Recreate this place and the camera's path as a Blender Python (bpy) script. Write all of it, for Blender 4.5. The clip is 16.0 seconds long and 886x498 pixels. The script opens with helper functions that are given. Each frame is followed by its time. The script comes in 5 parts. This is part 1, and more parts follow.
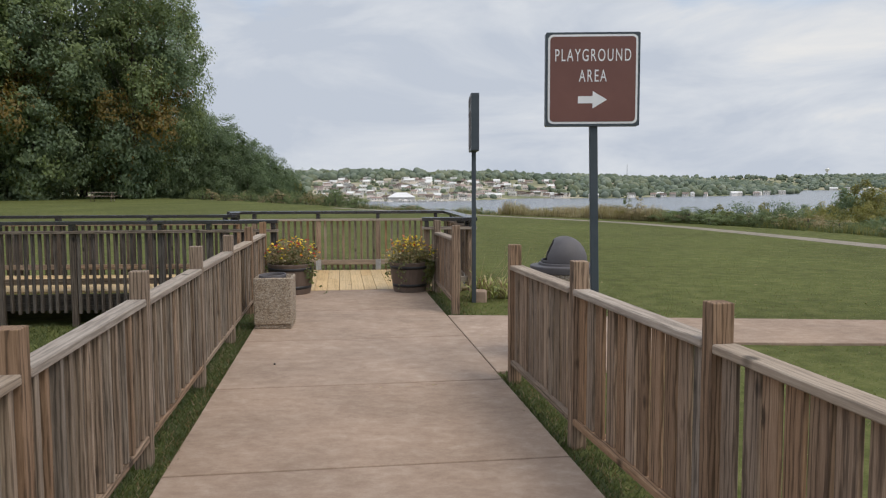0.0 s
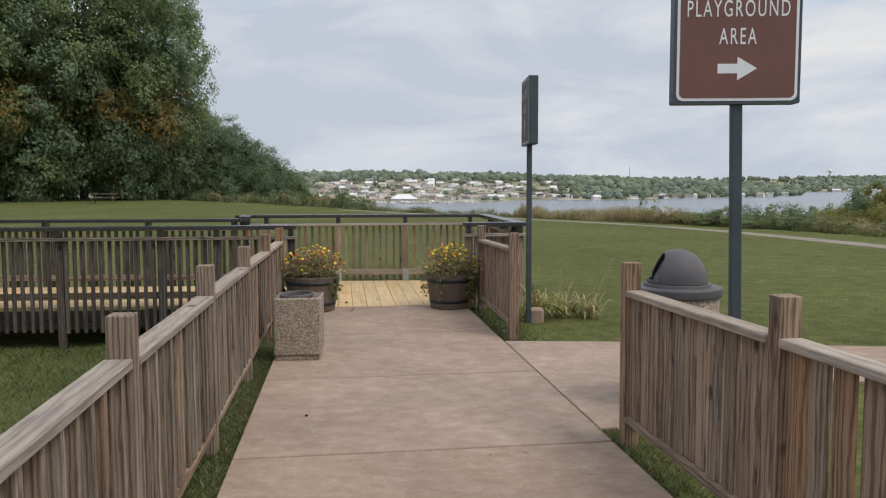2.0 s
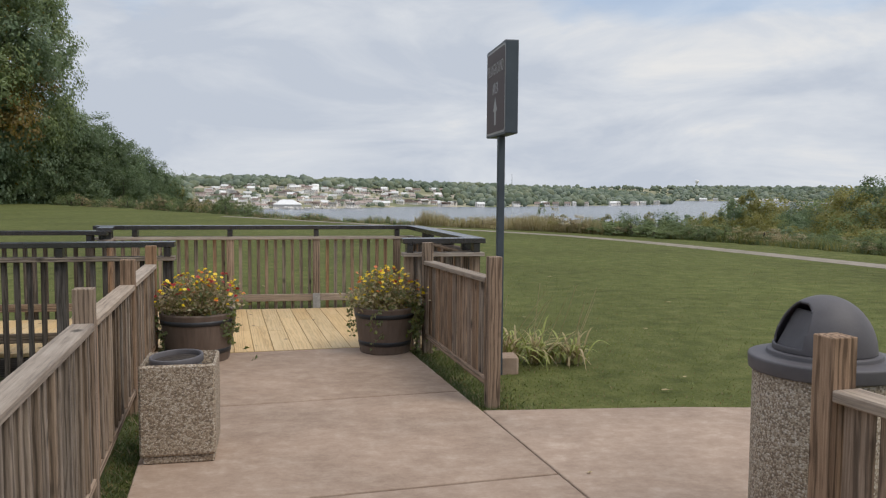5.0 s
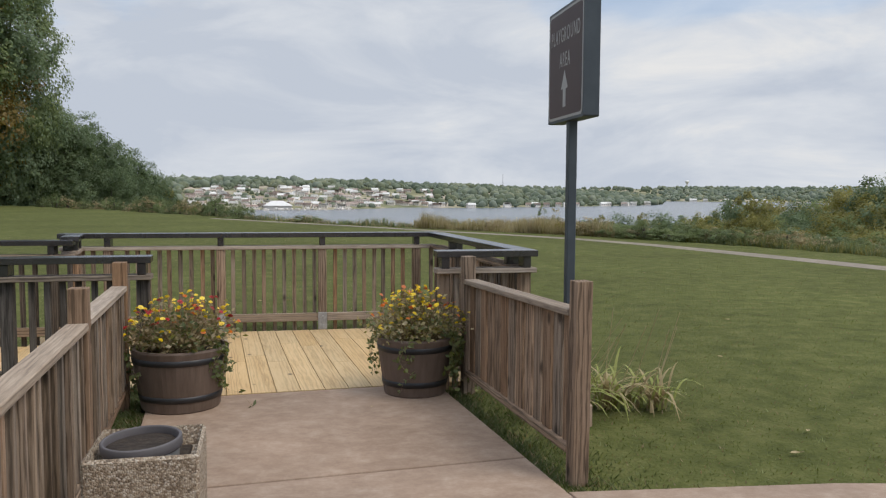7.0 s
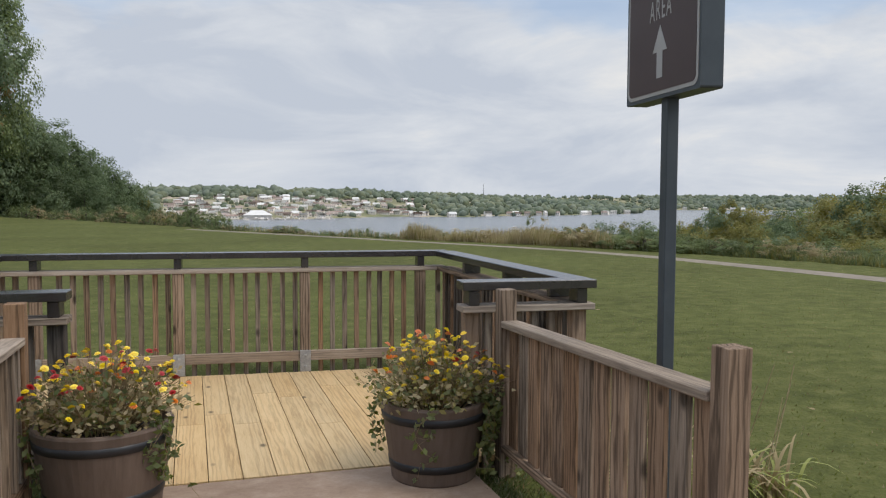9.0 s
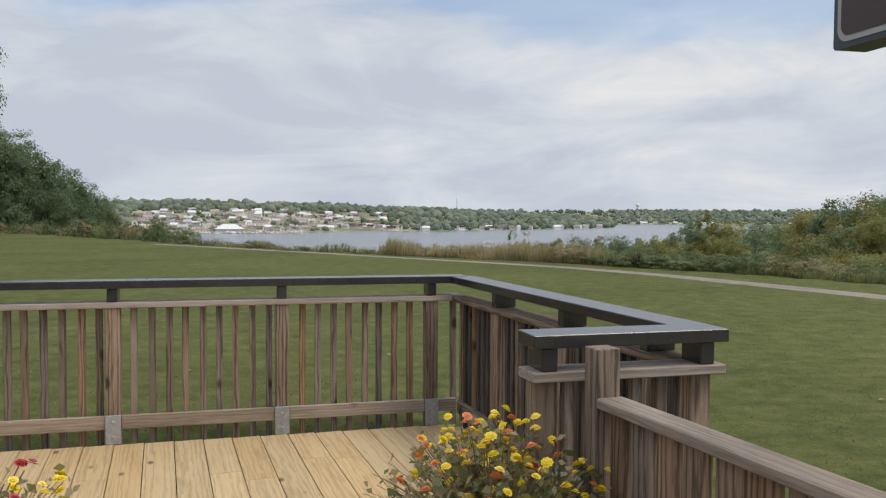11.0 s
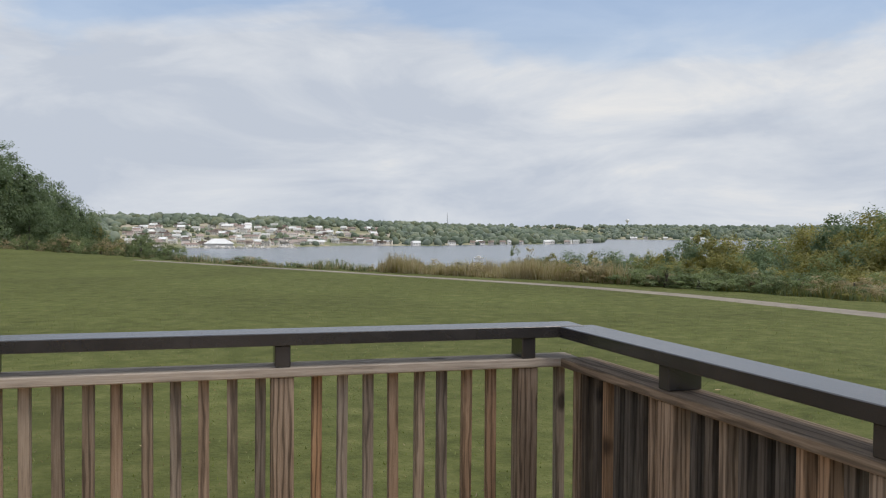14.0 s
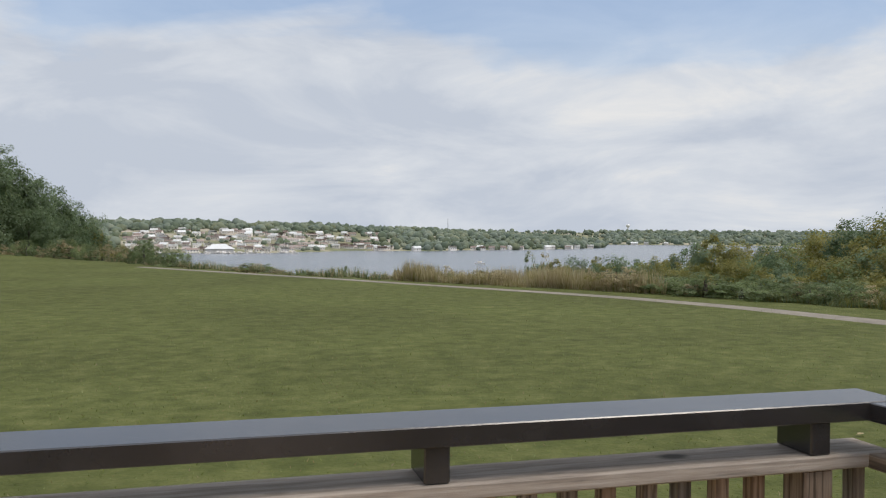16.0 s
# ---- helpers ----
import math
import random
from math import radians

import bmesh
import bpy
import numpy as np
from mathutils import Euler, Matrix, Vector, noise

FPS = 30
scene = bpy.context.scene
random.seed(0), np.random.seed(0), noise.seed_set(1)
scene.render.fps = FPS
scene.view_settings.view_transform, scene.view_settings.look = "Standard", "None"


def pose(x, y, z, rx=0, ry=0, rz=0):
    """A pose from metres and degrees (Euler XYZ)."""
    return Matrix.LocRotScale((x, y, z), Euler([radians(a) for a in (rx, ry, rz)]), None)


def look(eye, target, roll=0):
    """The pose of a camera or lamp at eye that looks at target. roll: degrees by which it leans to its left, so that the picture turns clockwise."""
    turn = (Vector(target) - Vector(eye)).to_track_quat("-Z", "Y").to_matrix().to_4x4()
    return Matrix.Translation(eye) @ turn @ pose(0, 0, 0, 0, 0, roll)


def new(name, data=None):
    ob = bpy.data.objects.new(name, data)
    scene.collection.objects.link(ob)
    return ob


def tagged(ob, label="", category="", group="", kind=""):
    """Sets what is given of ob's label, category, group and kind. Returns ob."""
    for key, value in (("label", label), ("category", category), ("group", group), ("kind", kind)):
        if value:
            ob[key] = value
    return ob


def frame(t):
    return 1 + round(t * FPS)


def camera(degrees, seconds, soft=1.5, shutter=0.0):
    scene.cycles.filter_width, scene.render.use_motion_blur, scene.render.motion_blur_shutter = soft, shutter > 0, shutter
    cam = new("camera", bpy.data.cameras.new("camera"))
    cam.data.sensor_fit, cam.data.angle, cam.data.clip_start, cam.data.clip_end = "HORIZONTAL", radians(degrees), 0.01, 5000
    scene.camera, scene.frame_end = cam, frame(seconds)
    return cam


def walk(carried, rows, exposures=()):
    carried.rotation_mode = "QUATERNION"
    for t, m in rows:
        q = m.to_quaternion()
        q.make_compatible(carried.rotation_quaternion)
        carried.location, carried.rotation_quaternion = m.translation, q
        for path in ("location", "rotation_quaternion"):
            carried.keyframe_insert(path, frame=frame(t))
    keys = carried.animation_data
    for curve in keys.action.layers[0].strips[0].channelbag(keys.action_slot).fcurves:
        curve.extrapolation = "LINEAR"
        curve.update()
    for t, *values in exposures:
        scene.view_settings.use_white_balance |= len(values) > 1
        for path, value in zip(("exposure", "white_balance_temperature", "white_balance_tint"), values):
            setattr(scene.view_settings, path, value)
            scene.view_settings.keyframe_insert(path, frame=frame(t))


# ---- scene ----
cam = camera(57.5, 16.0, soft=1.2)
PATH = [
    (0, (1.052, -2.365, 1.598), (0.98, -0.373, 1.43), -0.2),
    (0.5, (0.952, -1.987, 1.601), (0.882, 0.005, 1.432), -0.1),
    (1, (0.766, -1.592, 1.586), (0.691, 0.4, 1.42), -0.1),
    (1.5, (0.626, -1.186, 1.575), (0.556, 0.806, 1.411), -0.1),
    (2, (0.455, -0.762, 1.57), (0.378, 1.229, 1.406), -0.2),
    (2.5, (0.338, -0.332, 1.565), (0.313, 1.662, 1.412), 0.0),
    (3, (0.264, 0.091, 1.579), (0.265, 2.085, 1.425), -0.1),
    (3.5, (0.156, 0.519, 1.565), (0.26, 2.51, 1.417), 0.1),
    (4, (0.098, 0.935, 1.554), (0.237, 2.925, 1.399), 0.1),
    (4.5, (-0.017, 1.311, 1.555), (0.124, 3.301, 1.404), 0.3),
    (5, (-0.104, 1.7, 1.541), (0.103, 3.684, 1.393), 0.4),
    (5.2, (-0.15, 1.851, 1.533), (0.077, 3.833, 1.391), 0.6),
    (7.5, (-0.358, 3.667, 1.536), (-0.129, 5.649, 1.39), 0.3),
    (8, (-0.363, 4.076, 1.547), (-0.134, 6.058, 1.401), 0.3),
    (8.5, (-0.416, 4.51, 1.542), (-0.169, 6.491, 1.418), 0.4),
    (8.7, (-0.421, 4.681, 1.539), (-0.159, 6.66, 1.416), 0.3),
    (10.8, (-0.503, 6.46, 1.5), (-0.183, 8.432, 1.402), 0.3),
    (11, (-0.509, 6.608, 1.508), (-0.167, 8.576, 1.42), 0.3),
    (11.5, (-0.48, 6.983, 1.504), (-0.106, 8.946, 1.42), 0.3),
    (12, (-0.506, 7.358, 1.491), (-0.135, 9.322, 1.411), 0.3),
    (12.5, (-0.518, 7.743, 1.488), (-0.148, 9.707, 1.41), 0.3),
    (13, (-0.5, 8.12, 1.501), (-0.135, 10.086, 1.44), 0.3),
    (13.5, (-0.571, 8.516, 1.484), (-0.213, 10.483, 1.433), 0.4),
    (14, (-0.611, 8.888, 1.484), (-0.245, 10.854, 1.433), 0.4),
    (14.5, (-0.718, 9.244, 1.494), (-0.354, 11.21, 1.441), 0.5),
    (15, (-0.845, 9.62, 1.506), (-0.483, 11.586, 1.453), 0.4),
    (15.5, (-0.884, 9.979, 1.513), (-0.52, 11.945, 1.461), 0.3),
    (16, (-0.977, 10.335, 1.503), (-0.612, 12.301, 1.465), 0.4),
]
walk(cam, [(t, look(e, g, r)) for t, e, g, r in PATH])

# ---- world, sun, exposure ----
SUN_AZ, SUN_EL = radians(122), radians(57)       # azimuth from +y, clockwise
world = bpy.data.worlds.new("sky")
scene.world = world
world.use_nodes = True
wn, wl = world.node_tree.nodes, world.node_tree.links
wn.clear()
w_out = wn.new("ShaderNodeOutputWorld")
w_bg = wn.new("ShaderNodeBackground")
w_sky = wn.new("ShaderNodeTexSky")
w_sky.sky_type = "NISHITA"
w_sky.sun_disc = False
w_sky.sun_elevation, w_sky.sun_rotation = SUN_EL, SUN_AZ
w_sky.dust_density, w_sky.ozone_density = 0.7, 3.0
w_bg.inputs["Strength"].default_value = 0.1
w_tc = wn.new("ShaderNodeTexCoord")
w_map = wn.new("ShaderNodeMapping")
w_map.inputs["Scale"].default_value = (1.0, 1.0, 3.2)
w_map.inputs["Location"].default_value = (3.1, 0.4, 0.25)
w_n1 = wn.new("ShaderNodeTexNoise")
w_n1.inputs["Scale"].default_value, w_n1.inputs["Detail"].default_value = 2.3, 11.0
w_n1.inputs["Roughness"].default_value, w_n1.inputs["Distortion"].default_value = 0.52, 0.35
w_r1 = wn.new("ShaderNodeValToRGB")
w_r1.color_ramp.elements[0].position, w_r1.color_ramp.elements[0].color = 0.43, (0.34, 0.34, 0.34, 1)
w_r1.color_ramp.elements[1].position, w_r1.color_ramp.elements[1].color = 0.575, (1, 1, 1, 1)
w_n2 = wn.new("ShaderNodeTexNoise")
w_n2.inputs["Scale"].default_value, w_n2.inputs["Detail"].default_value = 3.6, 12.0
w_n2.inputs["Roughness"].default_value, w_n2.inputs["Distortion"].default_value = 0.58, 0.5
w_r2 = wn.new("ShaderNodeValToRGB")
w_r2.color_ramp.elements[0].position, w_r2.color_ramp.elements[0].color = 0.42, (5.32, 5.82, 6.68, 1)
w_r2.color_ramp.elements[1].position, w_r2.color_ramp.elements[1].color = 0.585, (6.6, 6.95, 7.5, 1)
w_puff = w_r2.color_ramp.elements.new(0.70)         # the few sunlit tops
w_puff.color = (7.9, 7.9, 7.9, 1)
w_mix = wn.new("ShaderNodeMix")
w_mix.data_type = "RGBA"
wl.new(w_tc.outputs["Generated"], w_map.inputs["Vector"])
wl.new(w_map.outputs["Vector"], w_n1.inputs["Vector"])
wl.new(w_map.outputs["Vector"], w_n2.inputs["Vector"])
wl.new(w_n1.outputs["Fac"], w_r1.inputs["Fac"])
wl.new(w_n2.outputs["Fac"], w_r2.inputs["Fac"])
# an overcast dome: thicker cloud towards the horizon, brighter towards the zenith
w_sep = wn.new("ShaderNodeSeparateXYZ")
w_veil, w_lift, w_max, w_scale = wn.new("ShaderNodeMapRange"), wn.new("ShaderNodeMapRange"), wn.new("ShaderNodeMath"), wn.new("ShaderNodeVectorMath")
w_veil.interpolation_type = "SMOOTHSTEP"
w_veil.inputs["From Min"].default_value, w_veil.inputs["From Max"].default_value = 0.02, 0.29
w_veil.inputs["To Min"].default_value, w_veil.inputs["To Max"].default_value = 0.96, 0.0
w_lift.inputs["From Min"].default_value = 0.22
w_lift.inputs["To Min"].default_value, w_lift.inputs["To Max"].default_value = 1.0, 2.15
w_scale.operation = "SCALE"
w_max.operation, w_max.use_clamp = "ADD", True
wl.new(w_tc.outputs["Generated"], w_sep.inputs[0])
wl.new(w_sep.outputs["Z"], w_veil.inputs["Value"])
wl.new(w_sep.outputs["Z"], w_lift.inputs["Value"])
wl.new(w_r1.outputs["Color"], w_max.inputs[0])
wl.new(w_veil.outputs["Result"], w_max.inputs[1])
wl.new(w_max.outputs[0], w_mix.inputs["Factor"])
wl.new(w_r2.outputs["Color"], w_scale.inputs[0])
wl.new(w_lift.outputs["Result"], w_scale.inputs["Scale"])
w_clear = wn.new("ShaderNodeVectorMath")
w_clear.operation = "SCALE"
w_clear.inputs["Scale"].default_value = 1.45
wl.new(w_sky.outputs["Color"], w_clear.inputs[0])
wl.new(w_clear.outputs[0], w_mix.inputs["A"])
wl.new(w_scale.outputs[0], w_mix.inputs["B"])
wl.new(w_mix.outputs["Result"], w_bg.inputs["Color"])
wl.new(w_bg.outputs["Background"], w_out.inputs["Surface"])

sun_data = bpy.data.lights.new("sun", "SUN")
sun_data.energy, sun_data.angle, sun_data.color = 1.7, radians(24), (1.0, 0.915, 0.80)
sun = new("sun", sun_data)
sun_dir = Vector((math.sin(SUN_AZ) * math.cos(SUN_EL), math.cos(SUN_AZ) * math.cos(SUN_EL), math.sin(SUN_EL)))
sun.matrix_world = look(sun_dir * 60, (0, 0, 0))


# ---- materials ----
def material(name, stops, scale=(1, 1, 1), noise_scale=5.0, detail=6.0, rough=0.8, metal=0.0, bump=0.2, bump_scale=40.0,
             per="object", coarse=None, spread=0.25, translucent=0.0, rough2=0.6, distortion=0.0, spec=0.5, bump_dist=0.01):
    """stops: (position, colour) of the ramp over stretched noise; coarse: (scale, dark) of a second, larger mottling;
    per: what shifts each piece's brightness (object, island or none)."""
    m = bpy.data.materials.new(name)
    m.use_nodes = True
    n, l = m.node_tree.nodes, m.node_tree.links
    b = n["Principled BSDF"]
    tc, mp = n.new("ShaderNodeTexCoord"), n.new("ShaderNodeMapping")
    mp.inputs["Scale"].default_value = scale
    l.new(tc.outputs["Object"], mp.inputs["Vector"])
    vec = mp.outputs["Vector"]
    rnd = None
    if per == "object":
        info = n.new("ShaderNodeObjectInfo")
        rnd = info.outputs["Random"]
        shift = n.new("ShaderNodeVectorMath")
        shift.operation = "MULTIPLY_ADD"
        l.new(rnd, shift.inputs[0])
        shift.inputs[1].default_value = (37.0, 17.0, 53.0)
        l.new(vec, shift.inputs[2])
        vec = shift.outputs[0]
    elif per == "island":
        rnd = n.new("ShaderNodeNewGeometry").outputs["Random Per Island"]
    t = n.new("ShaderNodeTexNoise")
    t.inputs["Scale"].default_value, t.inputs["Detail"].default_value = noise_scale, detail
    t.inputs["Roughness"].default_value, t.inputs["Distortion"].default_value = rough2, distortion
    l.new(vec, t.inputs["Vector"])
    ramp = n.new("ShaderNodeValToRGB")
    e = ramp.color_ramp.elements
    while len(e) < len(stops):
        e.new(0.5)
    for el, (p, c) in zip(e, stops):
        el.position, el.color = p, (*c, 1)
    l.new(t.outputs["Fac"], ramp.inputs["Fac"])
    col = ramp.outputs["Color"]
    if coarse:
        t2 = n.new("ShaderNodeTexNoise")
        t2.inputs["Scale"].default_value, t2.inputs["Detail"].default_value = coarse[0], 4.0
        l.new(tc.outputs["Object"], t2.inputs["Vector"])
        r2 = n.new("ShaderNodeMapRange")
        r2.inputs["From Min"].default_value, r2.inputs["From Max"].default_value = 0.35, 0.65
        r2.inputs["To Min"].default_value, r2.inputs["To Max"].default_value = coarse[1], 1.0 / max(coarse[1], 0.6) ** 0.4
        l.new(t2.outputs["Fac"], r2.inputs["Value"])
        mul = n.new("ShaderNodeVectorMath")
        mul.operation = "SCALE"
        l.new(col, mul.inputs[0])
        l.new(r2.outputs["Result"], mul.inputs["Scale"])
        col = mul.outputs[0]
    if rnd is not None and spread:
        hsv = n.new("ShaderNodeHueSaturation")
        r3 = n.new("ShaderNodeMapRange")
        r3.inputs["To Min"].default_value, r3.inputs["To Max"].default_value = 1 - spread, 1 + spread
        l.new(rnd, r3.inputs["Value"])
        l.new(r3.outputs["Result"], hsv.inputs["Value"])
        r4 = n.new("ShaderNodeMapRange")
        r4.inputs["To Min"].default_value, r4.inputs["To Max"].default_value = 1 + spread * 0.8, 1 - spread * 0.8
        l.new(rnd, r4.inputs["Value"])
        l.new(r4.outputs["Result"], hsv.inputs["Saturation"])
        l.new(col, hsv.inputs["Color"])
        col = hsv.outputs["Color"]
    l.new(col, b.inputs["Base Color"])
    b.inputs["Roughness"].default_value, b.inputs["Metallic"].default_value = rough, metal
    b.inputs["Specular IOR Level"].default_value = spec
    if bump:
        t3 = n.new("ShaderNodeTexNoise")
        t3.inputs["Scale"].default_value, t3.inputs["Detail"].default_value = bump_scale, 5.0
        l.new(vec, t3.inputs["Vector"])
        bp = n.new("ShaderNodeBump")
        bp.inputs["Strength"].default_value, bp.inputs["Distance"].default_value = bump, bump_dist
        l.new(t3.outputs["Fac"], bp.inputs["Height"])
        l.new(bp.outputs["Normal"], b.inputs["Normal"])
    if translucent:
        tr, mx = n.new("ShaderNodeBsdfTranslucent"), n.new("ShaderNodeMixShader")
        l.new(col, tr.inputs["Color"])
        mx.inputs["Fac"].default_value = translucent
        l.new(b.outputs["BSDF"], mx.inputs[1])
        l.new(tr.outputs["BSDF"], mx.inputs[2])
        l.new(mx.outputs["Shader"], n["Material Output"].inputs["Surface"])
    return m


def wood_material(name, pale, mid, dark, warm, knots=0.10, rough=0.86, gain=0.24, rings=0.6):
    """Old timber: growth lines and fibres along local z, knots, and each piece leaning grey or brown."""
    m = bpy.data.materials.new(name)
    m.use_nodes = True
    n, l = m.node_tree.nodes, m.node_tree.links
    b, tc, info = n["Principled BSDF"], n.new("ShaderNodeTexCoord"), n.new("ShaderNodeObjectInfo")
    shift = n.new("ShaderNodeVectorMath")
    shift.operation = "MULTIPLY_ADD"
    l.new(info.outputs["Random"], shift.inputs[0])
    shift.inputs[1].default_value = (41.0, 23.0, 67.0)
    l.new(tc.outputs["Object"], shift.inputs[2])

    def stretched(z):
        mp = n.new("ShaderNodeMapping")
        mp.inputs["Scale"].default_value = (1, 1, z)
        l.new(shift.outputs[0], mp.inputs["Vector"])
        return mp.outputs["Vector"]

    def speckle(scale, detail, z, roughness=0.6):
        t = n.new("ShaderNodeTexNoise")
        t.inputs["Scale"].default_value, t.inputs["Detail"].default_value, t.inputs["Roughness"].default_value = scale, detail, roughness
        l.new(stretched(z), t.inputs["Vector"])
        return t.outputs["Fac"]

    def calc(op, a, c):
        k = n.new("ShaderNodeMath")
        k.operation = op
        for slot, v in zip(k.inputs, (a, c)):
            if isinstance(v, float):
                slot.default_value = v
            else:
                l.new(v, slot)
        return k.outputs[0]

    wave = n.new("ShaderNodeTexWave")
    wave.wave_type, wave.rings_direction = "RINGS", "Z"
    wave.inputs["Scale"].default_value, wave.inputs["Distortion"].default_value = 16.0, 5.0
    wave.inputs["Detail"].default_value, wave.inputs["Detail Scale"].default_value = 2.5, 2.2
    heart, squash = n.new("ShaderNodeVectorMath"), n.new("ShaderNodeMapping")
    heart.operation = "MULTIPLY_ADD"
    heart.inputs[1].default_value = (0.13, -0.05, 67.0)
    squash.inputs["Location"].default_value, squash.inputs["Scale"].default_value = (-0.065, 0.075, 0.0), (1, 1, 0.10)
    l.new(info.outputs["Random"], heart.inputs[0])
    l.new(tc.outputs["Object"], heart.inputs[2])
    l.new(heart.outputs[0], squash.inputs["Vector"])
    l.new(squash.outputs["Vector"], wave.inputs["Vector"])
    fibre = speckle(120, 6, 0.035, 0.75)
    broad = speckle(9, 4, 0.16)
    fac = calc("ADD", calc("MULTIPLY", wave.outputs["Fac"], 0.05), calc("ADD", calc("MULTIPLY", fibre, 0.60), calc("MULTIPLY", broad, 0.36)))
    ramp = n.new("ShaderNodeValToRGB")
    e = ramp.color_ramp.elements
    e.new(0.52)
    for el, (p, c) in zip(e, ((0.28, dark), (0.50, mid), (0.74, pale))):
        el.position, el.color = p, (*c, 1)
    l.new(fac, ramp.inputs["Fac"])
    tint = n.new("ShaderNodeMix")
    tint.data_type, tint.blend_type = "RGBA", "MULTIPLY"
    tint.inputs["B"].default_value = (*warm, 1)
    l.new(calc("POWER", info.outputs["Random"], 1.6), tint.inputs["Factor"])
    l.new(ramp.outputs["Color"], tint.inputs["A"])
    v = n.new("ShaderNodeTexVoronoi")
    v.inputs["Scale"].default_value = 5.0
    thin = n.new("ShaderNodeMapping")
    thin.inputs["Scale"].default_value = (1, 0.35, 0.55)
    l.new(shift.outputs[0], thin.inputs["Vector"])
    l.new(thin.outputs["Vector"], v.inputs["Vector"])
    k = n.new("ShaderNodeMapRange")
    k.inputs["From Min"].default_value, k.inputs["From Max"].default_value = knots * 0.7, knots * 1.5
    k.inputs["To Min"].default_value, k.inputs["To Max"].default_value = 0.28, 1.0
    l.new(v.outputs["Distance"], k.inputs["Value"])
    val = n.new("ShaderNodeMapRange")
    val.inputs["To Min"].default_value, val.inputs["To Max"].default_value = 1 - gain, 1 + gain
    frac = calc("FRACT", calc("MULTIPLY", info.outputs["Random"], 7.31), 0.0)
    l.new(frac, val.inputs["Value"])
    mul = n.new("ShaderNodeVectorMath")
    mul.operation = "SCALE"
    l.new(tint.outputs["Result"], mul.inputs[0])
    ring = n.new("ShaderNodeMapRange")
    ring.inputs["From Max"].default_value, ring.inputs["To Min"].default_value = 0.42, rings
    l.new(wave.outputs["Fac"], ring.inputs["Value"])
    l.new(calc("MULTIPLY", calc("MULTIPLY", k.outputs["Result"], ring.outputs["Result"]), val.outputs["Result"]), mul.inputs["Scale"])
    l.new(mul.outputs[0], b.inputs["Base Color"])
    b.inputs["Roughness"].default_value = rough
    b.inputs["Specular IOR Level"].default_value = 0.25
    bp = n.new("ShaderNodeBump")
    bp.inputs["Strength"].default_value, bp.inputs["Distance"].default_value = 0.6, 0.004
    l.new(fac, bp.inputs["Height"])
    l.new(bp.outputs["Normal"], b.inputs["Normal"])
    return m


M_WOOD = wood_material("weathered_wood", (0.46, 0.365, 0.28), (0.268, 0.198, 0.142), (0.066, 0.045, 0.032), (1.0, 0.80, 0.62), gain=0.17, rings=0.50)
M_GREY = wood_material("silvered_wood", (0.42, 0.36, 0.295), (0.236, 0.190, 0.148), (0.064, 0.050, 0.041), (0.98, 0.86, 0.73), rings=0.55)
# old timber; also carries the shade painted into the lawn-side rail's balusters
M_OLDSHADE = wood_material("old_and_shaded_wood", (0.20, 0.18, 0.155), (0.088, 0.075, 0.064), (0.026, 0.022, 0.019), (1.0, 0.9, 0.8))
M_PALE = wood_material("sun_bleached_wood", (0.50, 0.44, 0.375), (0.335, 0.283, 0.234), (0.15, 0.122, 0.10), (1.0, 0.92, 0.82), gain=0.15, rings=0.82)
M_PINE = wood_material("new_pine", (0.66, 0.51, 0.30), (0.57, 0.415, 0.222), (0.38, 0.24, 0.11), (1.0, 0.93, 0.82), knots=0.085, rough=0.6, gain=0.06, rings=0.84)
M_BLACK = material("charcoal_paint", [(0.3, (0.022, 0.020, 0.020)), (0.7, (0.036, 0.032, 0.031))], noise_scale=9, rough=0.24, bump=0.05, bump_scale=90, spread=0.08, coarse=(2.5, 0.8), spec=0.9)
M_ZINC = material("galvanised_steel", [(0.3, (0.30, 0.31, 0.32)), (0.7, (0.46, 0.47, 0.48))], noise_scale=40, rough=0.5, metal=0.6, bump=0.05)
M_CONC = material("broomed_concrete", [(0.28, (0.250, 0.172, 0.122)), (0.5, (0.338, 0.244, 0.178)), (0.70, (0.44, 0.342, 0.262))],
                  scale=(1.0, 1.25, 1), noise_scale=6.5, detail=12, rough=0.9, bump=0.35, bump_scale=240, spread=0.05, coarse=(1.1, 0.84), rough2=0.8, spec=0.3, bump_dist=0.003)
M_JOINT = material("joint_dirt", [(0.3, (0.06, 0.05, 0.04)), (0.7, (0.13, 0.11, 0.09))], noise_scale=40, bump=0)
M_LAWN = material("mown_lawn", [(0.31, (0.057, 0.066, 0.019)), (0.5, (0.104, 0.115, 0.035)), (0.69, (0.170, 0.168, 0.062))],
                  scale=(0.9, 1, 1), noise_scale=3.2, detail=12, rough=0.95, bump=0.5, bump_scale=30, per="none", coarse=(0.22, 0.84), rough2=0.78, spec=0.1, bump_dist=0.05)
M_BLADE = material("grass_blade", [(0.2, (0.138, 0.165, 0.050)), (0.5, (0.189, 0.216, 0.068)), (0.85, (0.260, 0.272, 0.100))], noise_scale=0.9, rough=0.7,
                   bump=0, per="island", spread=0.3, translucent=0.3, spec=0.2)
M_STRAW = material("dry_grass", [(0.3, (0.19, 0.13, 0.06)), (0.7, (0.34, 0.26, 0.14))], noise_scale=1.5, rough=0.8, bump=0, per="island", spread=0.3, translucent=0.3)
M_DRY = material("dry_lily_leaf", [(0.3, (0.34, 0.25, 0.13)), (0.7, (0.52, 0.43, 0.25))], noise_scale=2.5, rough=0.8, bump=0, per="none", translucent=0.3)
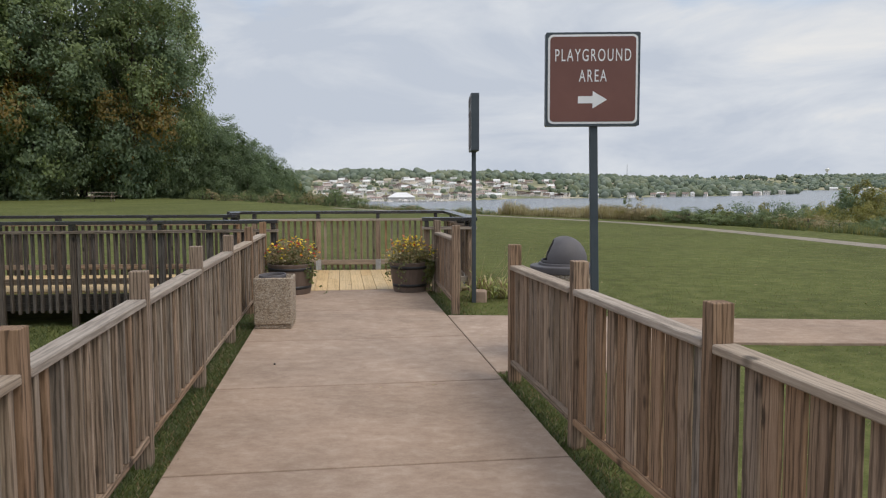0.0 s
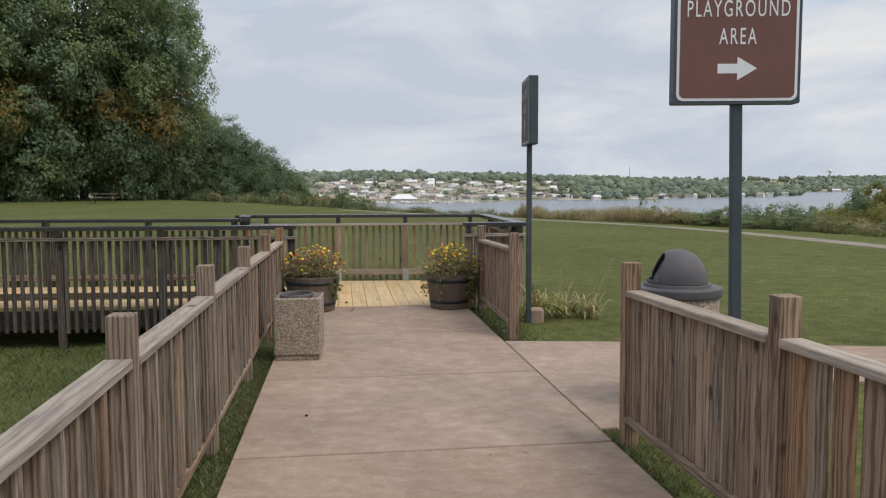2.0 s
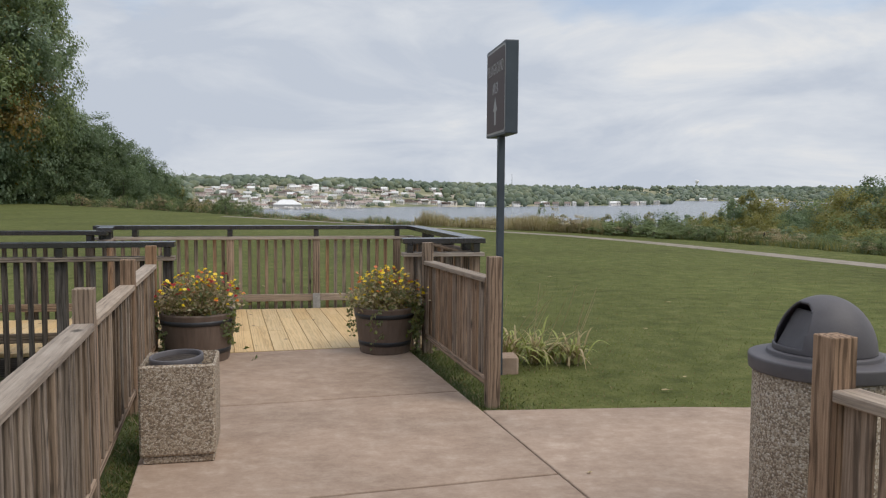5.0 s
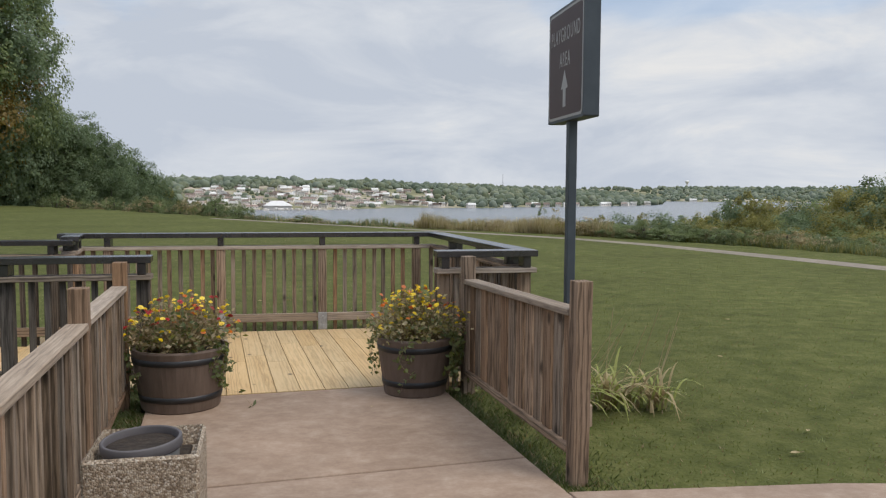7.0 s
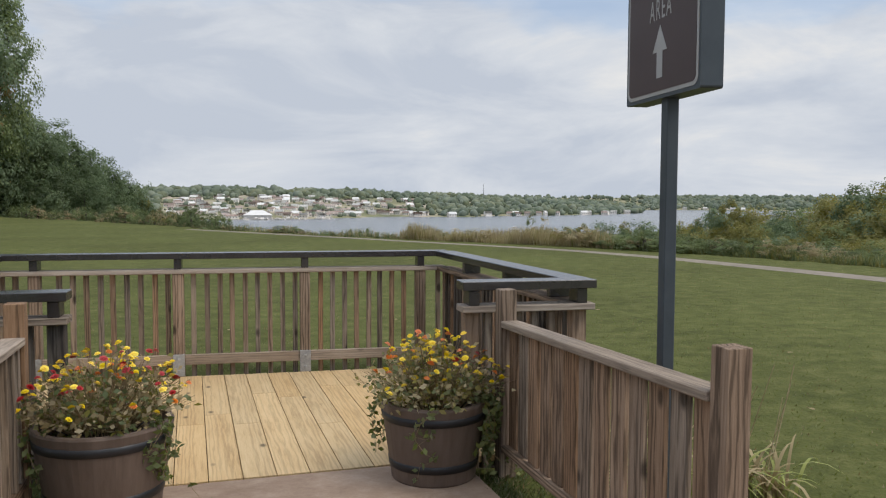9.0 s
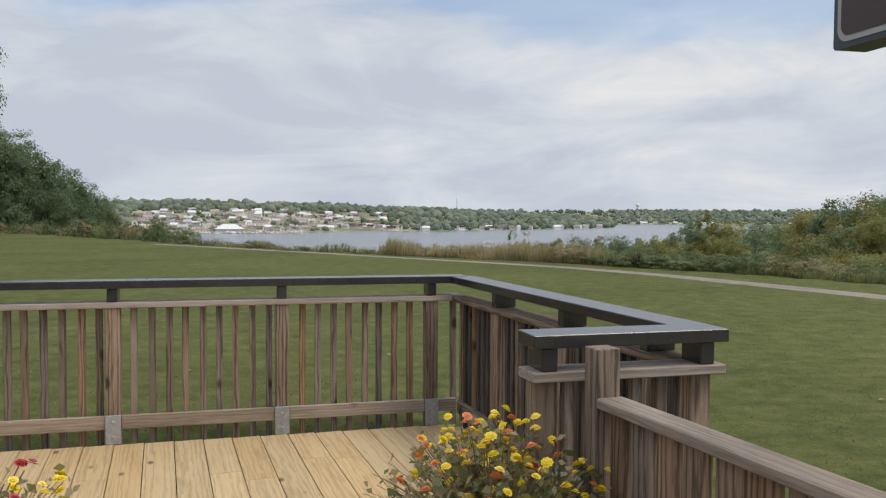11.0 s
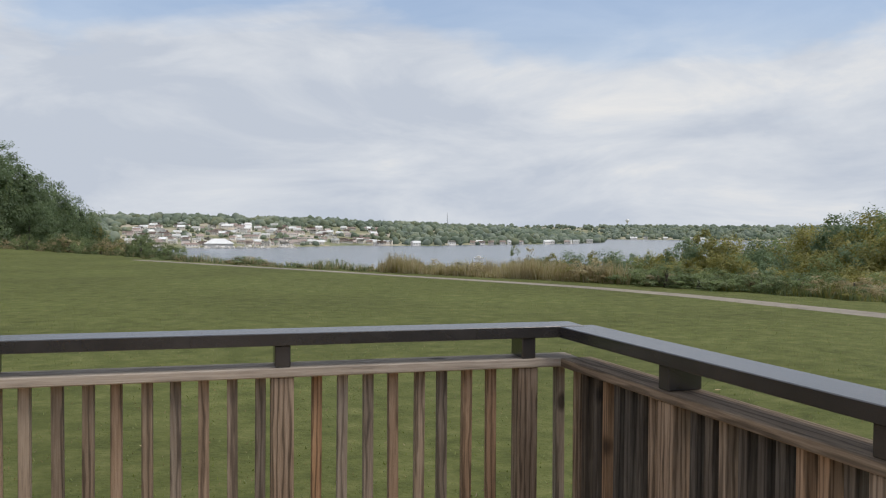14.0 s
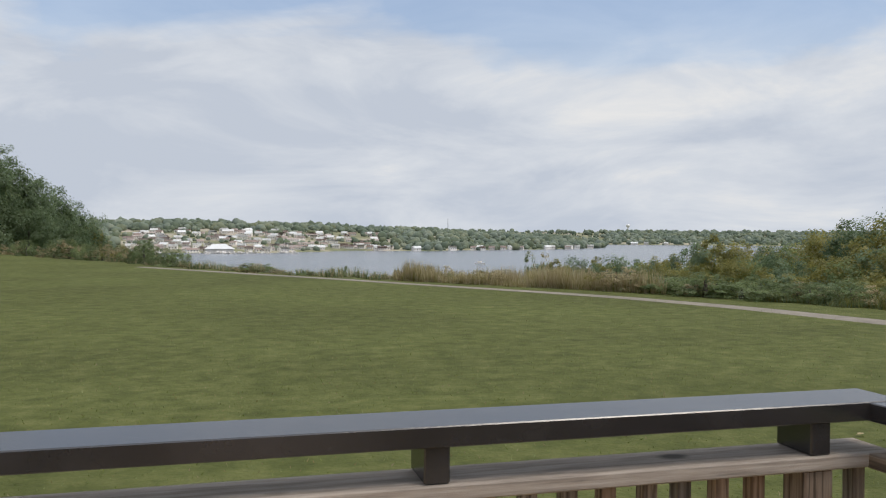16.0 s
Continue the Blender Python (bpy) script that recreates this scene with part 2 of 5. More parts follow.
M_BROWNSIGN = material("brown_sign_face", [(0.3, (0.152, 0.062, 0.048)), (0.7, (0.178, 0.076, 0.058))], noise_scale=3, rough=0.45, bump=0, spread=0.02)
# second sign: face and lettering at about half the first sign's values
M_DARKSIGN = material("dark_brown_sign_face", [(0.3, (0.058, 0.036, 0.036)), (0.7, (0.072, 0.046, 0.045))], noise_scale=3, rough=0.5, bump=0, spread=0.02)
M_MIDGREY = material("mid_grey_sheet", [(0.3, (0.36, 0.36, 0.36)), (0.7, (0.42, 0.42, 0.41))], noise_scale=6, rough=0.6, bump=0, spread=0.0)
M_WHITE = material("white_reflective_sheet", [(0.3, (0.74, 0.74, 0.74)), (0.7, (0.82, 0.82, 0.81))], noise_scale=6, rough=0.45, bump=0, spread=0.0)
M_SLATE = material("slate_grey_paint", [(0.3, (0.040, 0.052, 0.062)), (0.7, (0.060, 0.074, 0.086))], noise_scale=6, rough=0.45, bump=0.05, spread=0.0)
M_PLASTIC = material("grey_plastic_lid", [(0.3, (0.074, 0.066, 0.068)), (0.7, (0.122, 0.110, 0.112))], noise_scale=4, detail=8, rough=0.62, bump=0.06, bump_scale=120, spread=0.0, coarse=(3, 0.85))
M_DARK = material("dark_inside", [(0.3, (0.012, 0.012, 0.013)), (0.7, (0.022, 0.022, 0.022))], noise_scale=5, rough=0.8, bump=0)
M_TUB = material("brown_resin_tub", [(0.3, (0.105, 0.072, 0.052)), (0.7, (0.155, 0.110, 0.083))], scale=(1, 1, 0.15), noise_scale=18, rough=0.65, bump=0.2, bump_scale=40, spread=0.06)
M_HOOP = material("black_hoop", [(0.3, (0.014, 0.014, 0.016)), (0.7, (0.026, 0.026, 0.028))], noise_scale=10, rough=0.45, bump=0)
M_SOIL = material("potting_soil", [(0.3, (0.018, 0.012, 0.008)), (0.7, (0.05, 0.036, 0.025))], noise_scale=30, rough=0.95, bump=0.6)


def pebble_material(name):
    m = bpy.data.materials.new(name)
    m.use_nodes = True
    n, l = m.node_tree.nodes, m.node_tree.links
    b, tc = n["Principled BSDF"], n.new("ShaderNodeTexCoord")
    v = n.new("ShaderNodeTexVoronoi")
    v.inputs["Scale"].default_value = 125
    l.new(tc.outputs["Object"], v.inputs["Vector"])
    ramp = n.new("ShaderNodeValToRGB")
    for p, c in ((0.22, (0.235, 0.17, 0.112)), (0.45, (0.34, 0.262, 0.182)), (0.68, (0.44, 0.36, 0.262))):
        ramp.color_ramp.elements.new(p).color = (*c, 1)
    ramp.color_ramp.elements[0].color = (0.17, 0.13, 0.095, 1)
    ramp.color_ramp.elements[-1].color = (0.56, 0.49, 0.40, 1)
    sep = n.new("ShaderNodeSeparateColor")
    l.new(v.outputs["Color"], sep.inputs[0])
    l.new(sep.outputs[0], ramp.inputs["Fac"])
    edge = n.new("ShaderNodeMapRange")
    edge.inputs["From Min"].default_value, edge.inputs["From Max"].default_value = 0.25, 0.75
    edge.inputs["To Min"].default_value, edge.inputs["To Max"].default_value = 1.0, 0.78
    l.new(v.outputs["Distance"], edge.inputs["Value"])
    mul = n.new("ShaderNodeVectorMath")
    mul.operation = "SCALE"
    l.new(ramp.outputs["Color"], mul.inputs[0])
    l.new(edge.outputs["Result"], mul.inputs["Scale"])
    l.new(mul.outputs[0], b.inputs["Base Color"])
    b.inputs["Roughness"].default_value = 0.75
    bp = n.new("ShaderNodeBump")
    bp.invert = True
    bp.inputs["Strength"].default_value, bp.inputs["Distance"].default_value = 0.55, 0.006
    l.new(v.outputs["Distance"], bp.inputs["Height"])
    l.new(bp.outputs["Normal"], b.inputs["Normal"])
    return m


M_PEBBLE = pebble_material("exposed_aggregate")


def leaf_material(name, stops, spread=0.2):
    return material(name, stops, noise_scale=0.55, detail=3, rough=0.6, bump=0, per="island", spread=spread, translucent=0.5, spec=0.3)


M_LEAF = leaf_material("green_leaf", [(0.3, (0.168, 0.216, 0.092)), (0.5, (0.222, 0.276, 0.115)), (0.7, (0.285, 0.335, 0.138))])
M_LEAF2 = leaf_material("dark_leaf", [(0.3, (0.152, 0.210, 0.120)), (0.5, (0.206, 0.270, 0.148)), (0.7, (0.260, 0.325, 0.170))])
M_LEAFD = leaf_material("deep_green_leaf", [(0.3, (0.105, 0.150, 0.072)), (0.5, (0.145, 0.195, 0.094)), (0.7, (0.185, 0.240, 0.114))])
M_LEAFY = leaf_material("autumn_leaf", [(0.3, (0.19, 0.185, 0.058)), (0.5, (0.27, 0.252, 0.076)), (0.7, (0.36, 0.32, 0.10))])
M_LEAFO = leaf_material("orange_leaf", [(0.3, (0.15, 0.12, 0.035)), (0.5, (0.23, 0.165, 0.045)), (0.7, (0.30, 0.21, 0.06))])
M_BRUSH = leaf_material("brush_leaf", [(0.3, (0.32, 0.26, 0.14)), (0.5, (0.45, 0.37, 0.21)), (0.7, (0.54, 0.47, 0.27))])
M_VINE = leaf_material("vine_leaf", [(0.3, (0.125, 0.165, 0.07)), (0.5, (0.18, 0.22, 0.095)), (0.7, (0.24, 0.27, 0.13))])
M_CLOVER = leaf_material("dark_clover", [(0.3, (0.072, 0.094, 0.030)), (0.5, (0.112, 0.138, 0.047)), (0.7, (0.165, 0.182, 0.070))], 0.3)
M_STEM = material("plant_stem", [(0.3, (0.18, 0.13, 0.06)), (0.7, (0.34, 0.25, 0.14))], noise_scale=10, bump=0, per="none")
M_BARK = material("bark", [(0.3, (0.045, 0.035, 0.027)), (0.7, (0.12, 0.1, 0.08))], scale=(1, 1, 0.3), noise_scale=9, rough=0.9, bump=0.5)
M_YELLOW = material("yellow_petal", [(0.3, (0.88, 0.64, 0.02)), (0.7, (0.95, 0.78, 0.06))], noise_scale=30, rough=0.6, bump=0, spread=0.15)
M_ORANGE = material("orange_petal", [(0.3, (0.68, 0.17, 0.02)), (0.7, (0.8, 0.28, 0.05))], noise_scale=30, rough=0.6, bump=0, spread=0.15)
M_RED = material("red_petal", [(0.3, (0.42, 0.02, 0.025)), (0.7, (0.55, 0.05, 0.05))], noise_scale=30, rough=0.6, bump=0, spread=0.15)
M_GRAVEL = material("pale_path", [(0.3, (0.21, 0.175, 0.135)), (0.7, (0.30, 0.255, 0.20))], noise_scale=4, detail=9, rough=0.9, bump=0.3, per="none", coarse=(0.5, 0.85))
# distance haze is mixed into these greens: paler and bluer than the leaves
M_WOODS = material("far_woods", [(0.3, (0.095, 0.125, 0.095)), (0.5, (0.135, 0.165, 0.11)), (0.72, (0.20, 0.21, 0.12))], noise_scale=0.012, detail=5, rough=0.9, bump=0, per="island", spread=0.3)
M_FIELD = material("dry_shore_ground", [(0.35, (0.13, 0.15, 0.07)), (0.5, (0.24, 0.23, 0.12)), (0.62, (0.44, 0.38, 0.29))], noise_scale=0.011, detail=8, rough=0.95, bump=0, per="none", coarse=(0.03, 0.8))
M_WALLW = material("pale_siding", [(0.3, (0.70, 0.64, 0.57)), (0.7, (0.84, 0.80, 0.74))], noise_scale=0.3, rough=0.7, bump=0, spread=0.22)
M_ROOF = material("brown_roof", [(0.3, (0.32, 0.24, 0.20)), (0.7, (0.50, 0.41, 0.36))], noise_scale=0.3, rough=0.8, bump=0, spread=0.3)
M_ROOFW = material("white_roof", [(0.3, (0.74, 0.73, 0.70)), (0.7, (0.82, 0.81, 0.78))], noise_scale=0.3, rough=0.6, bump=0, spread=0.05)
M_PANE = material("window_pane", [(0.3, (0.03, 0.035, 0.04)), (0.7, (0.06, 0.065, 0.07))], noise_scale=1, rough=0.1, bump=0)


def water_material():
    m = bpy.data.materials.new("lake_water")
    m.use_nodes = True
    n, l = m.node_tree.nodes, m.node_tree.links
    b = n["Principled BSDF"]
    b.inputs["Base Color"].default_value = (0.15, 0.165, 0.175, 1)
    b.inputs["Roughness"].default_value = 0.22
    tc, t, bp = n.new("ShaderNodeTexCoord"), n.new("ShaderNodeTexNoise"), n.new("ShaderNodeBump")
    t.inputs["Scale"].default_value, t.inputs["Detail"].default_value = 0.12, 6.0
    bp.inputs["Strength"].default_value, bp.inputs["Distance"].default_value = 0.5, 1.0
    l.new(tc.outputs["Object"], t.inputs["Vector"])
    l.new(t.outputs["Fac"], bp.inputs["Height"])
    l.new(bp.outputs["Normal"], b.inputs["Normal"])
    return m


M_WATER = water_material()

# ---- building helpers ----
PLACED = {}


def place(ob, m, parent=None):
    if parent is not None:
        ob.parent = parent
        ob.matrix_parent_inverse = PLACED[parent].inverted()
    ob.matrix_basis = m
    PLACED[ob] = m
    return ob


def thing(name, m, label, category, group="", kind=""):
    return tagged(place(new(name), m), label, category, group, kind)


def mesh_of(bm, name, mat, smooth=False):
    me = bpy.data.meshes.new(name)
    bm.to_mesh(me)
    bm.free()
    me.materials.append(mat)
    if smooth:
        me.polygons.foreach_set("use_smooth", [True] * len(me.polygons))
    return me


def part(name, bm, mat, parent, label="", m=None, smooth=False):
    """A bmesh in the world (or in m) as one mesh object under its thing."""
    ob = place(new(name, mesh_of(bm, name, mat, smooth)), m or PLACED[parent].copy(), parent)
    if m is None:
        ob.data.transform(PLACED[parent].inverted())
    return tagged(ob, label)


def box(bm, lo, hi, bevel=0.0):
    r = bmesh.ops.create_cube(bm, size=1)
    bmesh.ops.transform(bm, verts=r["verts"], matrix=Matrix.Translation((Vector(lo) + Vector(hi)) / 2) @ Matrix.Diagonal((*(Vector(hi) - Vector(lo)), 1)))
    if bevel:
        es = list({e for v in r["verts"] for e in v.link_edges})
        bmesh.ops.bevel(bm, geom=es, offset=bevel, segments=1, affect="EDGES", profile=0.5)
    return bm


def lathe(bm, rings, n=32, centre=(0, 0, 0), close_top=True, close_bottom=True):
    """rings: (radius, height) from the bottom up."""
    c, loops = Vector(centre), []
    for r, z in rings:
        loops.append([bm.verts.new(c + Vector((r * math.cos(k * math.tau / n), r * math.sin(k * math.tau / n), z))) for k in range(n)])
    for a, b in zip(loops, loops[1:]):
        for k in range(n):
            bm.faces.new((a[k], a[(k + 1) % n], b[(k + 1) % n], b[k]))
    if close_bottom:
        bm.faces.new(loops[0][::-1])
    if close_top:
        bm.faces.new(loops[-1])
    return bm


LUMBER = {}


def lumber(w, t, length, mat, bevel=0.004):
    key = (round(w, 4), round(t, 4), round(length, 3), mat.name)
    if key not in LUMBER:
        bm = box(bmesh.new(), (-w / 2, -t / 2, -length / 2), (w / 2, t / 2, length / 2), bevel)
        LUMBER[key] = mesh_of(bm, "lumber", mat)
    return LUMBER[key]


def beam(name, p0, p1, w, t, mat, parent, across=(0, 0, 1), label="", bevel=0.004):
    """A length of timber from p0 to p1; t is measured along the direction 'across', w at right angles to it."""
    p0, p1 = Vector(p0), Vector(p1)
    z = (p1 - p0).normalized()
    y = Vector(across)
    y = (y - z * y.dot(z)).normalized()
    x = y.cross(z)
    m = Matrix((x, y, z)).transposed().to_4x4()
    m.translation = (p0 + p1) / 2
    ob = place(new(name, lumber(w, t, (p1 - p0).length, mat, bevel)), m, parent)
    return tagged(ob, label)


def smooth01(a, b, v):
    k = min(1.0, max(0.0, (v - a) / (b - a)))
    return k * k * (3 - 2 * k)


def sheet(name, verts, faces, mats, picks=None):
    """A mesh from numpy arrays: verts (n, 3), faces (m, k)."""
    me = bpy.data.meshes.new(name)
    k = faces.shape[1]
    me.vertices.add(len(verts))
    me.vertices.foreach_set("co", np.asarray(verts, dtype=np.float32).ravel())
    me.loops.add(faces.size)
    me.loops.foreach_set("vertex_index", faces.ravel().astype(np.int32))
    me.polygons.add(len(faces))
    me.polygons.foreach_set("loop_start", np.arange(0, faces.size, k, dtype=np.int32))
    for m in mats:
        me.materials.append(m)
    if picks is not None:
        me.polygons.foreach_set("material_index", picks.astype(np.int32))
    me.update(calc_edges=True)
    return me


# ---- the ground ----
FENCE_X = lambda y: -0.49 - 0.1605 * y           # line of the left fence
CREST = ((-180, 150), (-37, 150), (-26, 98), (-18.2, 67), (-12.5, 52.5), (-8.3, 43), (-4.3, 38), (-0.6, 35), (3.4, 32.5), (11.3, 29), (19.3, 27.2), (28.8, 24.4), (35.7, 22.5), (41, 20.8), (72, 18), (100, 22), (127, 40), (180, 150))
SHORE = ((-180, 1300), (-8.4, 1330), (-0.4, 1370), (4.2, 1520), (9.6, 1540), (19.3, 1850), (21.6, 2080), (22.0, 2800), (40, 2850), (180, 2600))
RIDGE = ((-180, 40), (-8.4, 37), (2.6, 34), (9.6, 25), (14.6, 16), (19.3, 5), (21.8, -14), (22.1, 22), (60, 24), (180, 30))


def along(table, a):
    for (a0, v0), (a1, v1) in zip(table, table[1:]):
        if a <= a1:
            return v0 + (v1 - v0) * (a - a0) / (a1 - a0)
    return table[-1][1]


def ground_z(x, y):
    r = math.hypot(x, y - 5)
    a = math.degrees(math.atan2(x, y - 5))
    d = FENCE_X(y) - x
    z = -0.03 - 0.5 * smooth01(0.25, 2.6, d) * (1 - smooth01(10.5, 24, y)) * (1 - smooth01(-30, -60, x) if x < -30 else 1)
    if 9.7 < y < 12.4 and -3.5 < x < 1.3:
        z -= 0.12
    if r > 8:
        z += 0.03 * noise.noise((x * 0.06, y * 0.06, 3.0)) * smooth01(8, 20, r)
    z -= 0.07 * smooth01(5, 11, x) * smooth01(12, 20, y)
    s = r - along(CREST, a)
    if s > 0 and r < 1250:
        z -= 0.16 * s if s < 60 else 9.6 + 0.12 * (s - 60)
        z = max(z, -44)
    shore = along(SHORE, a)
    if r > 1000:
        up = smooth01(shore - 40, shore + 620, r)
        z = -44 + 12 * smooth01(shore - 60, shore, r) + (along(RIDGE, a) - 12 + 32 - 9) * up
        if r > shore:
            z += 7 * noise.noise((x * 0.004, y * 0.004, 1.0)) * up
    if r > 2800 and 10 < a < 60:
        z = max(z, -44 + 54 * smooth01(2800, 3500, r))
    return z


def build_ground():
    radii = [0.0]
    step = 0.3
    while radii[-1] < 4700:
        radii.append(radii[-1] + step)
        step = 0.3 if radii[-1] < 16 else step * 1.07
    angles = [-180 + 6 * k for k in range(22)] + [-48 + 1.0 * k for k in range(106)] + [58 + 6 * k for k in range(21)]
    angles = sorted(set(a for a in angles if a < 180))
    na, nr = len(angles), len(radii)
    verts = [(0, 5, ground_z(0, 5))]
    for r in radii[1:]:
        for a in angles:
            x, y = r * math.sin(radians(a)), 5 + r * math.cos(radians(a))
            verts.append((x, y, ground_z(x, y)))
    tri, quad = [], []
    for k in range(na):
        tri.append((0, 1 + (k + 1) % na, 1 + k))
    for i in range(nr - 2):
        for k in range(na):
            a, b = 1 + i * na + k, 1 + i * na + (k + 1) % na
            quad.append((a, b, b + na, a + na))
    me = bpy.data.meshes.new("ground")
    me.from_pydata(verts, [], tri + quad)
    me.materials.append(M_LAWN)
    me.materials.append(M_FIELD)
    me.polygons.foreach_set("material_index", [int(math.hypot(verts[p[0]][0], verts[p[0]][1]) > 1000) for p in tri + quad])
    me.polygons.foreach_set("use_smooth", [True] * len(me.polygons))
    ob = new("ground", me)
    tagged(ob, "mown green park lawn sloping down to a lake", "ground", kind="structure")


build_ground()

wm = bmesh.new()
bmesh.ops.create_grid(wm, x_segments=1, y_segments=1, size=4600)
tagged(new("water", mesh_of(wm, "water", M_WATER)), "calm grey lake water under a cloudy sky", "lake", kind="structure").location = (0, 0, -32)

# ---- concrete walkway and side path ----
EDGE_L = lambda y: -0.345 - 0.158 * y
EDGE_R = lambda y: 2.015 - 0.176 * y
TILT = -0.168                                     # the walkway leans this much off +y


def slab(parent, corners, z=0.0, mat=None, thick=0.12):
    bm = bmesh.new()
    top = [bm.verts.new((x, y, z)) for x, y in corners]
    f = bm.faces.new(top)
    if f.normal.z < 0:
        f.normal_flip()
    r = bmesh.ops.extrude_face_region(bm, geom=[f])
    bmesh.ops.translate(bm, verts=[v for v in r["geom"] if isinstance(v, bmesh.types.BMVert)], vec=(0, 0, -thick))
    bmesh.ops.recalc_face_normals(bm, faces=bm.faces)
    tops = [e for e in bm.edges if all(v.co.z > z - 0.001 for v in e.verts)]
    bmesh.ops.bevel(bm, geom=tops, offset=0.008, segments=2, affect="EDGES", profile=0.5)
    return part("slab", bm, mat or M_CONC, parent)


walkway = thing("pavement", pose(0.3, 3, 0), "tan broomed concrete walkway with cut joints", "walkway", kind="structure")
DECK_Y = lambda x: 9.53 + 0.150 * x               # edge where the concrete meets the deck
cuts = [-4.2, -3.66, -1.77, 0.12, 2.01, 3.90, 5.79, 7.68]
GAP = 0.009


def across(c, y_off, left):
    """A corner where the joint through (0.3, c) meets an edge of the walkway."""
    y = c + y_off
    for _ in range(4):
        x = EDGE_L(y) if left else EDGE_R(y)
        y = c + y_off + 0.175 * (x - 0.3)
    return x, y


for a, b in zip(cuts, cuts[1:]):
    slab(walkway, [across(a, GAP, True), across(a, GAP, False), across(b, -GAP, False), across(b, -GAP, True)])
slab(walkway, [across(7.68, GAP, True), across(7.68, GAP, False), (EDGE_R(9.58), DECK_Y(EDGE_R(9.58)) - 0.01), (EDGE_L(9.25), DECK_Y(EDGE_L(9.25)) - 0.01)])
jb = bmesh.new()
for c in cuts[1:]:
    p, q = across(c, 0, True), across(c, 0, False)
    vs = [jb.verts.new((x, y, -0.012)) for x, y in ((p[0] + 0.02, p[1] - 0.012), (q[0] - 0.02, q[1] - 0.012), (q[0] - 0.02, q[1] + 0.012), (p[0] + 0.02, p[1] + 0.012))]
    jb.faces.new(vs)
part("joint_filler", jb, M_JOINT, walkway, "dirt in the joints")

side_path = thing("pavement", pose(3, 6, 0), "tan concrete side path branching to the lawn", "path", kind="structure")
slab(side_path, [(EDGE_R(4.35) + 0.012, 4.35), (2.35, 4.42), (3.0, 5.5), (3.3, 5.64), (3.3, 7.06), (2.2, 7.18), (EDGE_R(7.20) + 0.012, 7.20)], z=-0.002)
slab(side_path, [(3.312, 5.64), (4.2, 5.60), (6.5, 5.62), (6.5, 6.90), (5.0, 6.98), (3.312, 7.06)], z=-0.002)
slab(side_path, [(6.512, 5.62), (11, 5.58), (11, 6.66), (6.512, 6.90)], z=-0.002)
slab(side_path, [(11.012, 5.58), (24, 5.45), (24, 6.5), (11.012, 6.66)], z=-0.002)

# far footpath winding round the edge of the lawn
FOOT = ((22.5, -13), (14.4, 4.2), (12.2, 13), (11.45, 18.2), (10.75, 20.9), (9.85, 23.6), (8.75, 26.3), (7.1, 28.8), (6.1, 29.9), (4.95, 31.3), (3.7, 32.9), (2.25, 34.8), (0.65, 37.1), (-1.3, 39.4), (-3.5, 42.0), (-6.0, 45.1), (-8.2, 47.8))
pm, rows_p = bmesh.new(), []
pts = []
for (x0, y0), (x1, y1) in zip(FOOT, FOOT[1:]):
    for k in range(6):
        pts.append((x0 + (x1 - x0) * k / 6, y0 + (y1 - y0) * k / 6))
for _ in range(3):
    pts = [pts[0]] + [((a[0] + 2 * b[0] + c[0]) / 4, (a[1] + 2 * b[1] + c[1]) / 4) for a, b, c in zip(pts, pts[1:], pts[2:])] + [pts[-1]]
for i in range(1, len(pts) - 1):
    d = (Vector(pts[i + 1]) - Vector(pts[i - 1])).normalized()
    nrm = Vector((d.y, -d.x))
    row = []
    for s, dz in ((-0.47, -0.06), (-0.45, 0.006), (0, 0.014), (0.45, 0.006), (0.47, -0.06)):
        p = Vector(pts[i]) + nrm * s * 0.92 * (1 - 0.4 * smooth01(22, 34, pts[i][1])) * (1 + 0.05 * noise.noise((i * 0.3, s, 0)))
        row.append(pm.verts.new((p.x, p.y, ground_z(*pts[i]) + dz)))
    rows_p.append(row)
for a, b in zip(rows_p, rows_p[1:]):
    for k in range(4):
        pm.faces.new((a[k], a[k + 1], b[k + 1], b[k]))
bmesh.ops.recalc_face_normals(pm, faces=pm.faces)
tagged(new("path", mesh_of(pm, "path", M_GRAVEL)), "pale narrow footpath curving round the lawn edge", "path", kind="structure")

